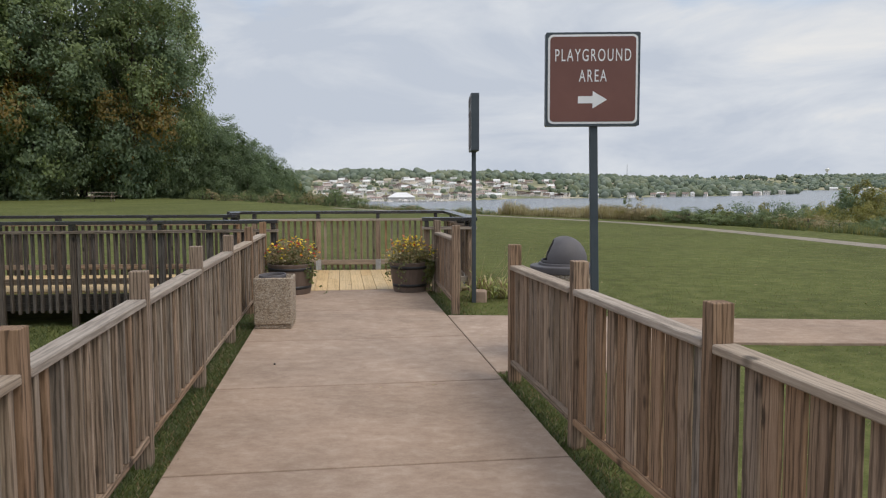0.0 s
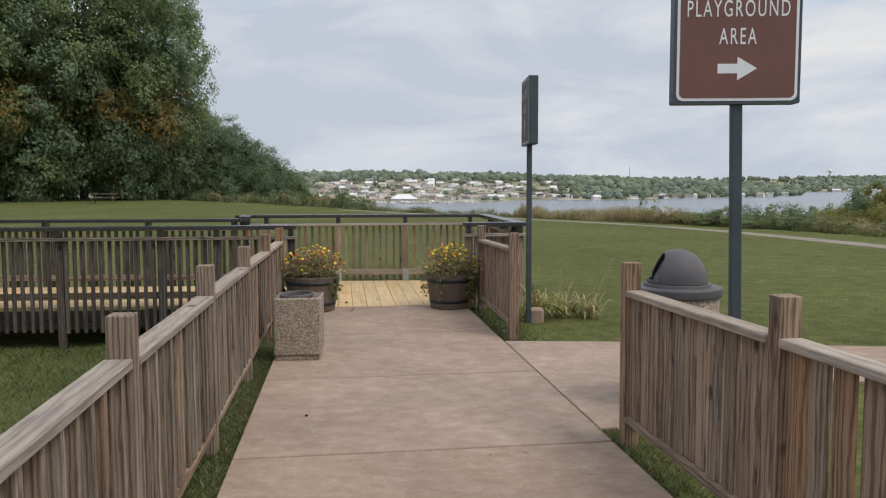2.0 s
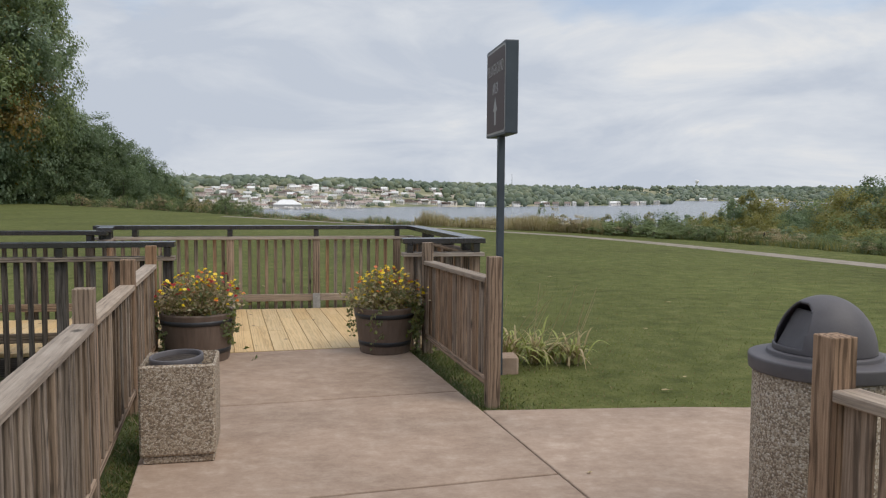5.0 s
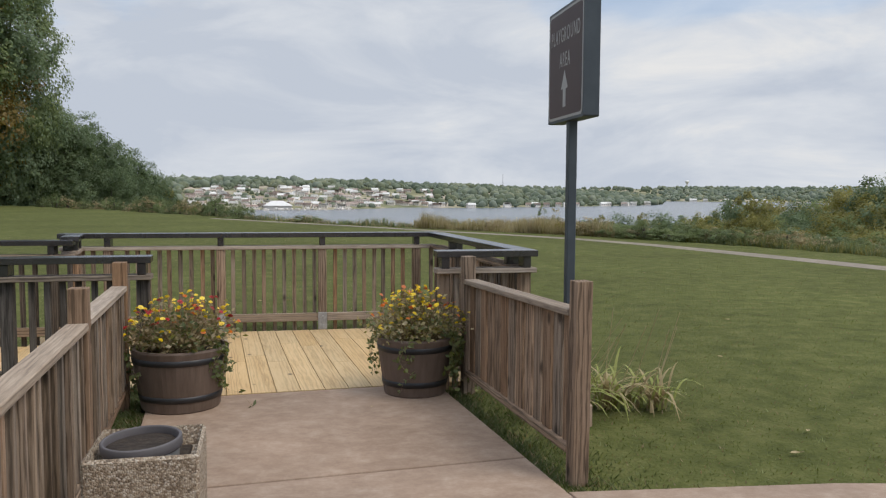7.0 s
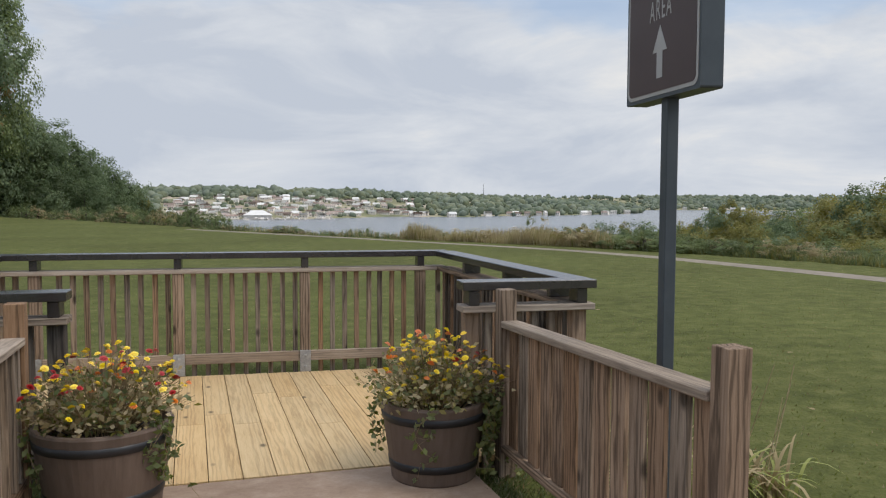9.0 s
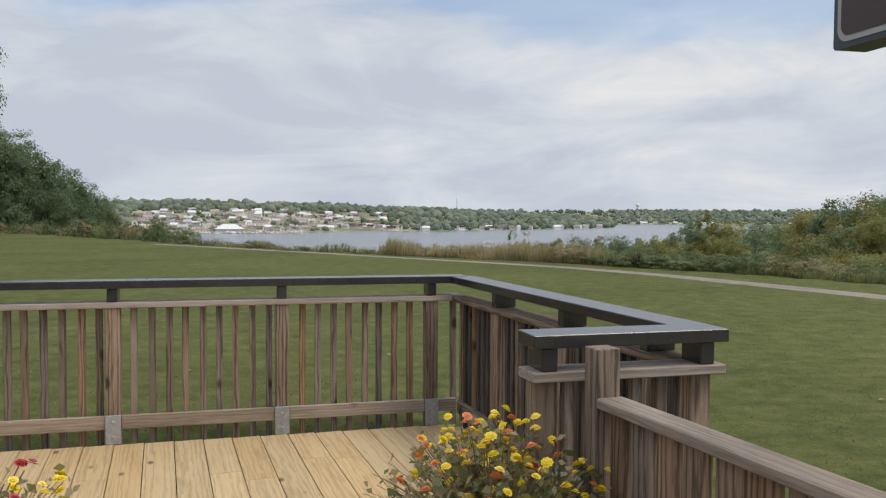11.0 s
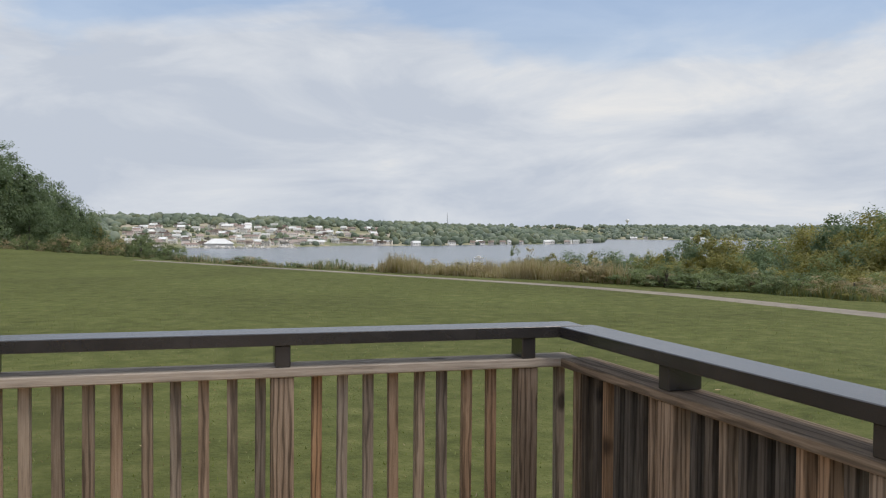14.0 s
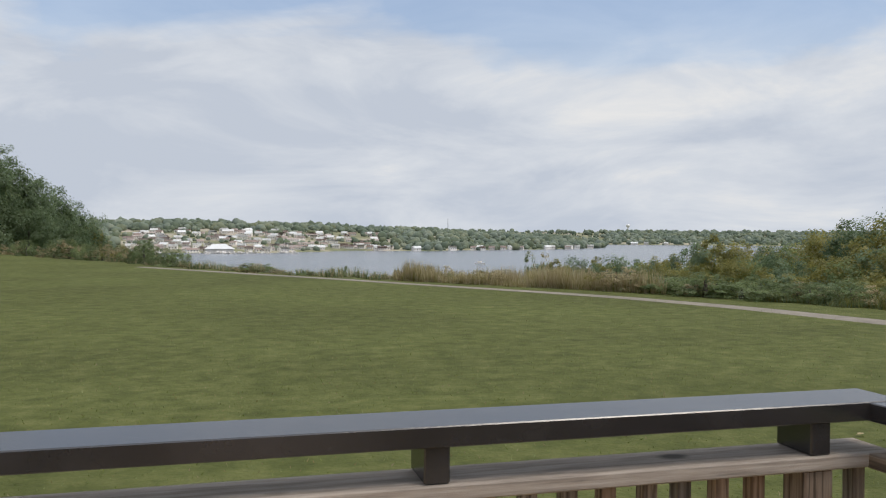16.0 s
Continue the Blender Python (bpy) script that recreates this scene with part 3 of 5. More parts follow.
# ---- wooden fences along the walkway ----
def fence(label, posts, inner, group="walkway fences", seed=1, grey=0.15, board=(0.113, 0.022), pitch0=0.142):
    """posts: (x, y, height) of the posts in order; inner: unit vector towards the walkway."""
    rng = random.Random(seed)
    f = thing("wooden_fence", pose(posts[0][0], posts[0][1], 0), label, "fence", group)
    inner = Vector((*inner, 0))
    for x, y, h in posts:
        h += rng.uniform(-0.008, 0.008)
        m = Vector((x, y, 0))
        beam("post", m + Vector((0, 0, -0.12)), m + Vector((rng.uniform(-.006, .006), rng.uniform(-.006, .006), h)), 0.092, 0.092, M_WOOD, f, inner, bevel=0.003)
    for (x0, y0, h0), (x1, y1, h1) in zip(posts, posts[1:]):
        a, b = Vector((x0, y0, 0)), Vector((x1, y1, 0))
        d = (b - a).normalized()
        a2, b2 = a + d * 0.047, b - d * 0.047
        z1, z2 = h0 - 0.183 + rng.uniform(-0.006, 0.006), h1 - 0.183 + rng.uniform(-0.006, 0.006)
        beam("top_rail", a2 + Vector((0, 0, z1)), b2 + Vector((0, 0, z2)), 0.105, 0.038, M_PALE, f, bevel=0.005)
        beam("bottom_rail", a2 + Vector((0, 0, 0.145)), b2 + Vector((0, 0, 0.145)), 0.09, 0.038, M_WOOD, f)
        run = (b2 - a2).length
        n = round(run / pitch0)
        pitch = run / n
        for k in range(n):
            c = a2 + d * (pitch * (k + 0.5) + rng.uniform(-0.005, 0.005))
            lean = d * rng.uniform(-0.005, 0.005)
            w = board[0] * rng.choice((1.0, 1.0, 1.04, 0.97))
            off = inner * rng.uniform(-0.007, 0.007)
            beam("board", c + off + Vector((0, 0, 0.1655)), c + off + lean + Vector((0, 0, z1 + (z2 - z1) * (k + 0.5) / n - 0.0192)), w, board[1], M_GREY if rng.random() < grey else M_WOOD, f, inner, bevel=0.003)
    return f


left_posts = [(FENCE_X(y), y, h) for y, h in ((-3.17, 1.11), (-1.42, 1.11), (0.33, 1.108), (2.08, 1.104), (3.86, 1.09), (5.62, 1.07), (7.36, 1.048), (9.10, 1.027))]
fence("weathered brown wooden fence beside the walkway", left_posts, (0.988, 0.153), seed=3, grey=0.8, board=(0.038, 0.078), pitch0=0.134)
right_posts = [(2.70, -2.30, 1.12), (2.375, -0.72, 1.12), (2.038, 0.87, 1.12), (1.690, 2.48, 1.115), (1.395, 4.08, 1.09)]
fence("weathered brown board fence ending beside the side path", right_posts, (-0.987, -0.158), seed=5)
fence("short weathered fence between the side path and deck", [(0.85, 7.37, 1.068), (0.551, 9.34, 1.03)], (-0.987, -0.158), seed=8)

# ---- the deck ----
NEAR_Y = lambda x: 9.58 + 0.120 * (x + 1.85)
FAR_Y = lambda x: 11.47 + 0.070 * (x + 3.05)
deck = thing("deck_floor", pose(-1, 10.8, 0), "new yellow pine deck boards", "deck", kind="structure")
rng = random.Random(11)
BW, LEAN = 0.186, -0.165                          # boards run along the walkway's line
x = -3.06
while x < 1.12:
    y0 = (DECK_Y(x) if x > -1.75 else NEAR_Y(x) + 0.06) + 0.012
    y1 = 12.24 + 0.078 * (x - 1.0)
    right = lambda y: 1.04 - 0.163 * (y - 9.6)
    foot_of = lambda y: (x + LEAN * (y - 9.5), y, -0.019)
    if x > right(y0) - 0.04 or (x > 0.36 and y0 < 9.60):
        y0 = max(y0, 9.62)
    if x + LEAN * 0 < right(9.62) + 0.06:
        cut = rng.uniform(10.4, 11.6)
        for a, b in ((y0, cut - 0.002), (cut + 0.002, y1)):
            beam("plank", foot_of(a), foot_of(b), BW * 0.9866 - 0.0045, 0.038, M_PINE, deck, bevel=0.002)
    x += BW
for x in (-3.246, -3.432):                         # two boards where the boardwalk joins
    beam("plank", (x + LEAN * -0.05, 9.45, -0.024), (x + LEAN * 1.6, 11.1, -0.024), BW * 0.9866 - 0.0045, 0.038, M_PINE, deck, bevel=0.002)
beam("rim_joist", (-3.2, 11.95, -0.17), (0.6, 12.25, -0.17), 0.04, 0.24, M_OLDSHADE, deck)
beam("rim_joist", (0.62, 12.2, -0.17), (1.04, 9.64, -0.17), 0.04, 0.24, M_OLDSHADE, deck)
beam("rim_joist", (-1.75, 9.31, -0.19), (1.1, 9.73, -0.19), 0.04, 0.24, M_OLDSHADE, deck)
for k in range(4):
    beam("joist", (-3.2, 9.75 + 0.6 * k, -0.17), (0.62 + 0.085 * (3 - k), 9.75 + 0.6 * k, -0.17), 0.04, 0.22, M_GREY, deck)

walk_deck = thing("boardwalk_floor", pose(-6, 10.2, 0), "pale boardwalk planks leading off from the deck", "boardwalk", kind="structure")
x = -3.5
while x > -11.5:
    beam("plank", (x, NEAR_Y(x) + 0.03, -0.019), (x, FAR_Y(x) - 0.03, -0.019), 0.14, 0.038, M_PINE, walk_deck, bevel=0.004)
    x -= 0.147
for fy in (NEAR_Y, FAR_Y):
    o = 0.05 if fy is NEAR_Y else -0.05
    beam("rim_joist", (-1.9 if fy is NEAR_Y else -3.1, fy(-2) + o, -0.17), (-11.5, fy(-11.5) + o, -0.17), 0.04, 0.24, M_OLDSHADE, walk_deck)

HAND_Z, CAP_Z = 1.064, 0.924


def railing(label, a, b, outer, post_at, baluster=0.108, hand=(0, 0), foot=-0.20, caps=(0.0, 0.0), brackets=True, seed=1, deep=-0.55, wood=None, dz=0.0, thick=0.041):
    """A guard rail from a to b. outer: unit vector away from the deck; post_at: distances of the posts from a."""
    rng = random.Random(seed)
    w1, w2, w3 = wood or (M_WOOD, M_GREY, M_PALE)
    r = thing("deck_railing", pose(a[0], a[1], 0), label, "railing", "deck railings")
    a, b, out = Vector((*a, 0)), Vector((*b, 0)), Vector((*outer, 0))
    d = (b - a).normalized()
    L = (b - a).length
    up = Vector((0, 0, 1))
    hand_z, cap_z = HAND_Z + dz, CAP_Z + dz
    for s in post_at:
        c = a + d * s
        post = beam("post", c + up * deep, c + up * (cap_z - 0.039), 0.09, 0.09, w1, r, out, bevel=0.005)
        beam("block", c + out * 0.02 + up * (cap_z + 0.001), c + out * 0.02 + up * (hand_z - 0.051), 0.062, 0.14, M_BLACK, r, out, "charcoal painted spacer block")
        if brackets:
            bm = box(bmesh.new(), (-0.048, -0.004, -0.105), (0.048, 0.004, 0.085), 0.002)
            for bz in (-0.06, 0.04):
                box(bm, (-0.011, -0.013, bz - 0.011), (0.011, -0.004, bz + 0.011), 0.003)
            m = Matrix((d, out, up)).transposed().to_4x4()
            m.translation = c - out * 0.0505 + up * 0.105
            part("post_bracket", bm, M_ZINC, post, "galvanised steel post bracket", m=m)
    beam("cap_board", a - d * caps[0] + out * 0.02 + up * (cap_z - 0.019), b + d * caps[1] + out * 0.02 + up * (cap_z - 0.019), 0.155, 0.038, w3, r)
    beam("handrail", a - d * hand[0] + out * 0.02 + up * (hand_z - 0.025), b + d * hand[1] + out * 0.02 + up * (hand_z - 0.025), 0.172, 0.050, M_BLACK, r, label="charcoal painted flat handrail", bevel=0.003)
    stops = sorted([0.0] + list(post_at) + [L])
    for s0, s1 in zip(stops, stops[1:]):
        if s1 - s0 < 0.2:
            continue
        p, q = a + d * (s0 + 0.047), a + d * (s1 - 0.047)
        beam("bottom_rail", p - out * 0.02 + up * 0.138, q - out * 0.02 + up * 0.138, 0.038, 0.088, w3, r)
    n = round(L / baluster)
    for k in range(n):
        s = (k + 0.5) * L / n
        if any(abs(s - p) < 0.078 for p in post_at):
            continue
        c = a + d * (s + rng.uniform(-0.006, 0.006)) + out * 0.026
        beam("baluster", c + up * (foot + rng.uniform(-0.012, 0.012)), c + d * rng.uniform(-0.006, 0.006) + up * (cap_z - 0.0395), 0.041, thick, w2 if rng.random() < 0.78 else w1, r, out, bevel=0.002)
    return r


railing("weathered deck guard rail with charcoal painted handrail", (-3.28, 11.998), (0.62, 12.302), (-0.078, 0.997), (0.42, 1.56, 2.635, 3.68), caps=(0.05, 0.0), hand=(0.06, 0.02), seed=21)
# shade on the deck side is put into dark balusters, deepened to close gaps
railing("weathered deck guard rail facing the lawn", (0.596, 12.24), (1.015, 9.69), (0.9868, 0.162), (0.73, 1.63, 2.40), caps=(0.015, 0.02), hand=(0.02, 0.03), seed=22, baluster=0.080, wood=(M_WOOD, M_OLDSHADE, M_GREY), dz=-0.002, thick=0.075)
railing("short return of the weathered deck railing", (0.315, 9.535), (1.115, 9.607), (0.09, -0.996), (0.065, 0.725), caps=(0.005, 0.0), hand=(0.005, 0.005), seed=23, baluster=0.095)
railing("short jog of the weathered deck railing", (-3.05, 11.50), (-3.16, 12.00), (-0.977, -0.215), (0.10, 0.40), hand=(0.0, -0.003), caps=(0.0, -0.003), seed=24, dz=-0.004)
railing("long weathered boardwalk railing on the lake side", (-11.4, FAR_Y(-11.4)), (-3.02, FAR_Y(-3.02)), (-0.070, 0.9975), (0.4, 2.05, 3.7, 5.35, 6.9, 8.2), seed=25, foot=-0.3, brackets=False, deep=-0.75, wood=(M_OLDSHADE, M_OLDSHADE, M_GREY), dz=-0.035)
railing("long weathered boardwalk railing above the lawn", (-11.4, NEAR_Y(-11.4)), (-1.87, NEAR_Y(-1.87)), (0.119, -0.993), (0.9, 2.5, 4.05, 5.62, 6.66, 7.92, 8.62, 9.56), seed=26, foot=-0.32, brackets=False, deep=-0.75, wood=(M_OLDSHADE, M_OLDSHADE, M_GREY), hand=(0, 0.03), caps=(0, 0.03), dz=-0.035)

# ---- signs ----
def word(text, size, m, mat, parent, name):
    cu = bpy.data.curves.new("letters", "FONT")
    cu.body, cu.size, cu.align_x, cu.align_y, cu.extrude, cu.space_character, cu.offset = text, size, "CENTER", "CENTER", 0.0006, 1.26, 0.0
    tmp = bpy.data.objects.new("letters", cu)
    me = bpy.data.meshes.new_from_object(tmp)
    bpy.data.objects.remove(tmp)
    me.materials.clear()
    me.materials.append(mat)
    return place(new(name, me), m, parent)


def rounded(w, h, r, n=5):
    out = []
    for cx, cy, a0 in ((w / 2 - r, h / 2 - r, 0), (-w / 2 + r, h / 2 - r, 90), (-w / 2 + r, -h / 2 + r, 180), (w / 2 - r, -h / 2 + r, 270)):
        for k in range(n + 1):
            a = radians(a0 + 90 * k / n)
            out.append((cx + r * math.cos(a), cy + r * math.sin(a)))
    return out


def plate(pts, z0, z1):
    bm = bmesh.new()
    f = bm.faces.new([bm.verts.new((x, y, z0)) for x, y in pts])
    r = bmesh.ops.extrude_face_region(bm, geom=[f])
    bmesh.ops.translate(bm, verts=[v for v in r["geom"] if isinstance(v, bmesh.types.BMVert)], vec=(0, 0, z1 - z0))
    bmesh.ops.recalc_face_normals(bm, faces=bm.faces)
    return bm


def sign(label, base, yaw, arrow, size=0.735, low=2.028, pole_dx=0.0, lean=0.0, high=0.0, depth=0.10, face_mat=None, ink=None):
    """A square park sign on a steel post; the face looks along local -y."""
    s = thing("park_sign", pose(*base, 0, 0, yaw), label, "sign", "playground signs")
    M = PLACED[s]
    face_mat, ink = face_mat or M_BROWNSIGN, ink or M_WHITE
    bm = box(bmesh.new(), (pole_dx - 0.031, -0.028, -0.15), (pole_dx + 0.031, 0.028, low - base[2] + 0.3), 0.004)
    for v in bm.verts:                            # the post leans a little from its foot
        v.co.x += lean * (low - base[2] - v.co.z)
    part("post", bm, M_SLATE, s, "slate grey square steel post", m=M.copy())
    tall = high or size
    face = M @ pose(0, 0, low - base[2] + tall / 2, 90, 0, 0)
    case = part("sign_box", plate(rounded(size, tall, 0.012), -depth / 2, depth / 2), M_SLATE, s, "slate grey sign box", m=face.copy())
    fz = depth / 2
    part("border", plate(rounded(size - 0.035, tall - 0.035, 0.04), fz, fz + 0.002), ink, case, "pale border", m=face.copy())
    part("panel", plate(rounded(size - 0.068, tall - 0.068, 0.03), fz + 0.001, fz + 0.004), face_mat, case, "brown sign panel", m=face.copy())
    # narrow highway letters
    for text, dy, sz in (("PLAYGROUND", 0.182, 0.135), ("AREA", 0.022, 0.135)):
        word(text, sz, face @ pose(0, dy, fz + 0.0052) @ Matrix.Diagonal((0.565 * size / 0.735, size / 0.735, 1, 1)), ink, case, "lettering")
    aw = [(-0.115, -0.028), (0.0, -0.028), (0.0, -0.068), (0.115, 0.0), (0.0, 0.068), (0.0, 0.028), (-0.115, 0.028)]
    turn = 0 if arrow == "right" else 90
    part("arrow", plate(aw, fz + 0.0045, fz + 0.006), ink, case, "pale arrow", m=face @ pose(0, -0.16, 0, 0, 0, turn))
    return s


sign("square brown park sign reading PLAYGROUND AREA with sideways arrow", (2.003, 4.18, -0.03), 0, "right", size=0.739, high=0.730, pole_dx=0.015, lean=0.02)
sign("square dark brown park sign reading PLAYGROUND AREA with straight-on arrow", (1.075, 8.39, -0.03), -87, "up", size=0.712, high=0.732, low=1.983, face_mat=M_DARKSIGN, ink=M_MIDGREY)

# ---- litter bins ----
def bin_round():
    b = thing("trash_can", pose(1.885, 4.945, 0), "round pebbled concrete trash can with grey dome lid", "trash can")
    c = (1.885, 4.945, 0)
    grown = lambda rings: [(q * 1.065, z * 1.03) for q, z in rings]
    part("body", lathe(bmesh.new(), grown([(0.2, 0.0), (0.235, 0.02), (0.262, 0.06), (0.266, 0.12), (0.268, 0.745), (0.262, 0.76)]), 48, c), M_PEBBLE, b, "exposed aggregate concrete body", smooth=True)
    lid = part("lid_rim", lathe(bmesh.new(), grown([(0.268, 0.752), (0.280, 0.752), (0.284, 0.755), (0.285, 0.760), (0.288, 0.803), (0.287, 0.809), (0.283, 0.813), (0.277, 0.814), (0.222, 0.816), (0.218, 0.817), (0.217, 0.821), (0.216, 0.832), (0.214, 0.836), (0.208, 0.837), (0.18, 0.838)]), 48, c), M_PLASTIC, b, "grey plastic lid rim", smooth=True)
    # dome with an arched opening towards the walkway
    bm = bmesh.new()
    n, rows = 120, 40
    R, H = 0.208, 0.240
    grid = []
    aim = math.atan2(0.06, -1.0)
    for i in range(rows + 1):
        a = i / rows * math.pi / 2
        grid.append([bm.verts.new((c[0] + R * math.cos(a) * math.cos(aim + k * math.tau / n), c[1] + R * math.cos(a) * math.sin(aim + k * math.tau / n), 0.860 + H * math.sin(a))) for k in range(n)] if i < rows else [bm.verts.new((c[0], c[1], 0.860 + H))])
    for i in range(rows):
        for k in range(n):
            kk = min(k, n - k - 1) + 0.5
            if 3 <= i < 27 and kk < 13.0 * math.sqrt(max(0.0, 1 - (i / 27) ** 2.6)) / max(0.45, math.cos(i / rows * math.pi / 2)):
                continue
            if i < rows - 1:
                bm.faces.new((grid[i][k], grid[i][(k + 1) % n], grid[i + 1][(k + 1) % n], grid[i + 1][k]))
            else:
                bm.faces.new((grid[i][k], grid[i][(k + 1) % n], grid[i + 1][0]))
    bmesh.ops.recalc_face_normals(bm, faces=bm.faces)
    dome = part("dome", bm, M_PLASTIC, b, "scuffed grey plastic dome", smooth=True)
    sol = dome.modifiers.new("thickness", "SOLIDIFY")
    sol.thickness, sol.offset = 0.010, -1
    # swinging flap set back in the opening
    d = Vector((math.cos(aim), math.sin(aim), 0))
    s = Vector((-d.y, d.x, 0))
    fm = bmesh.new()
    cc = Vector((c[0], c[1], 0))
    q = [cc + d * 0.155 + s * u + Vector((0, 0, 0.872)) for u in (-0.11, 0.11)] + [cc + d * 0.075 + s * u + Vector((0, 0, 1.03)) for u in (0.105, -0.105)]
    f = fm.faces.new([fm.verts.new(v) for v in q])
    r = bmesh.ops.extrude_face_region(fm, geom=[f])
    bmesh.ops.translate(fm, verts=[v for v in r["geom"] if isinstance(v, bmesh.types.BMVert)], vec=-d * 0.012)
    bmesh.ops.recalc_face_normals(fm, faces=fm.faces)
    part("flap", fm, M_PLASTIC, dome, "grey push flap")
    part("liner", lathe(bmesh.new(), [(0.2, 0.76), (0.2, 0.845)], 32, c), M_DARK, b, "dark bin interior")


bin_round()


def bin_square():
    m = pose(-1.13, 6.435, 0, 0, 0, 6)
    b = thing("ash_urn", m, "square pebbled concrete ash urn on the walkway", "urn")
    part("plinth", box(bmesh.new(), (-0.19, -0.19, 0), (0.195, 0.19, 0.045), 0.008), M_PEBBLE, b, "stained base plinth", m=m.copy())
    bm = box(bmesh.new(), (-0.205, -0.205, 0.045), (0.205, 0.205, 0.56), 0.012)
    lid = max(bm.faces, key=lambda f: f.calc_center_median().z)
    bmesh.ops.inset_region(bm, faces=[lid], thickness=0.03)
    bmesh.ops.translate(bm, verts=list(lid.verts), vec=(0, 0, -0.075))
    part("body", bm, M_PEBBLE, b, m=m.copy())
    part("dirt", box(bmesh.new(), (-0.155, -0.155, 0.47), (0.155, 0.155, 0.492), 0.006), M_SOIL, b, "dark dirt round the bowl", m=m.copy())
    tip = m @ pose(0.005, 0.0, 0.004, 2.0, -2.5, 0)
    can = part("bowl", lathe(bmesh.new(), [(0.134, 0.465), (0.140, 0.545)], 40, close_top=False), M_MIDGREY, b, "pale metal sand bowl", m=tip.copy(), smooth=True)
    ring = lathe(bmesh.new(), [(0.142, 0.535), (0.148, 0.537), (0.150, 0.541), (0.150, 0.574), (0.147, 0.578), (0.139, 0.578), (0.136, 0.574), (0.134, 0.535)], 40, close_top=False, close_bottom=False)
    part("bowl_rim", ring, M_PLASTIC, can, "grey plastic bowl rim", m=tip.copy(), smooth=True)
    part("sand", lathe(bmesh.new(), [(0.135, 0.548), (0.09, 0.556), (0.02, 0.553)], 32), M_SOIL, can, "dark damp sand", m=tip.copy())


bin_square()


# ---- half-barrel tubs with flowers ----
def leaves(centres, sizes, rng, flat=0.35, outward=None):
    """Diamond leaves, folded a little: vertices and quads."""
    n = len(centres)
    az = rng.uniform(0, math.tau, n)
    el = rng.normal(0, 1, n) * flat * 1.6
    d = np.stack([np.cos(az) * np.cos(el), np.sin(az) * np.cos(el), np.sin(el)], 1)
    u = rng.normal(0, 1, (n, 3)) * np.array([1, 1, 0.6])
    s = np.cross(d, u)
    s /= np.linalg.norm(s, axis=1, keepdims=True) + 1e-9
    if outward is not None:
        w = outward / (np.linalg.norm(outward, axis=1, keepdims=True) + 1e-9) + np.array([0, 0, 0.5]) + rng.normal(0, 0.38, (n, 3))
        w /= np.linalg.norm(w, axis=1, keepdims=True)
        d = d - w * np.sum(d * w, axis=1, keepdims=True)
        d /= np.linalg.norm(d, axis=1, keepdims=True) + 1e-9
        s = np.cross(w, d)
    sz = np.asarray(sizes)[:, None]
    v = np.empty((n, 4, 3))
    v[:, 0] = centres - d * sz * 0.5
    v[:, 1] = centres + s * sz * 0.3 + np.cross(d, s) * sz * 0.10
    v[:, 2] = centres + d * sz * 0.5
    v[:, 3] = centres - s * sz * 0.3 + np.cross(d, s) * sz * 0.10
    return v.reshape(-1, 3), np.arange(4 * n).reshape(n, 4)


def stems(pairs, r0=0.003):
    """Thin three-sided stems: list of polylines."""
    vs, fs = [], []
    for line in pairs:
        base = len(vs)
        for i, p in enumerate(line):
            r = r0 * (1 - 0.5 * i / len(line))
            for k in range(3):
                a = k * math.tau / 3
                vs.append((p[0] + r * math.cos(a), p[1] + r * math.sin(a), p[2]))
        for i in range(len(line) - 1):
            for k in range(3):
                a, b = base + 3 * i + k, base + 3 * i + (k + 1) % 3
                fs.append((a, b, b + 3, a + 3))
    return np.array(vs), np.array(fs)


def flower_mesh(mat, name):
    bm = bmesh.new()
    for ring, (n, r, h, tilt) in enumerate(((9, 0.027, 0.0, 0.004), (7, 0.018, 0.006, 0.008), (5, 0.009, 0.011, 0.006))):
        for k in range(n):
            a = (k + 0.5 * ring) * math.tau / n
            c, s = math.cos(a), math.sin(a)
            w = r * 0.42
            p = [(0, 0, h), (c * r * 0.7 - s * w, s * r * 0.7 + c * w, h + tilt), (c * r, s * r, h + tilt * 0.4), (c * r * 0.7 + s * w, s * r * 0.7 - c * w, h + tilt)]
            bm.faces.new([bm.verts.new(v) for v in p])
    return mesh_of(bm, name, mat)


FLOWERS = [flower_mesh(M_YELLOW, "yellow_flower"), flower_mesh(M_ORANGE, "orange_flower"), flower_mesh(M_RED, "red_flower")]


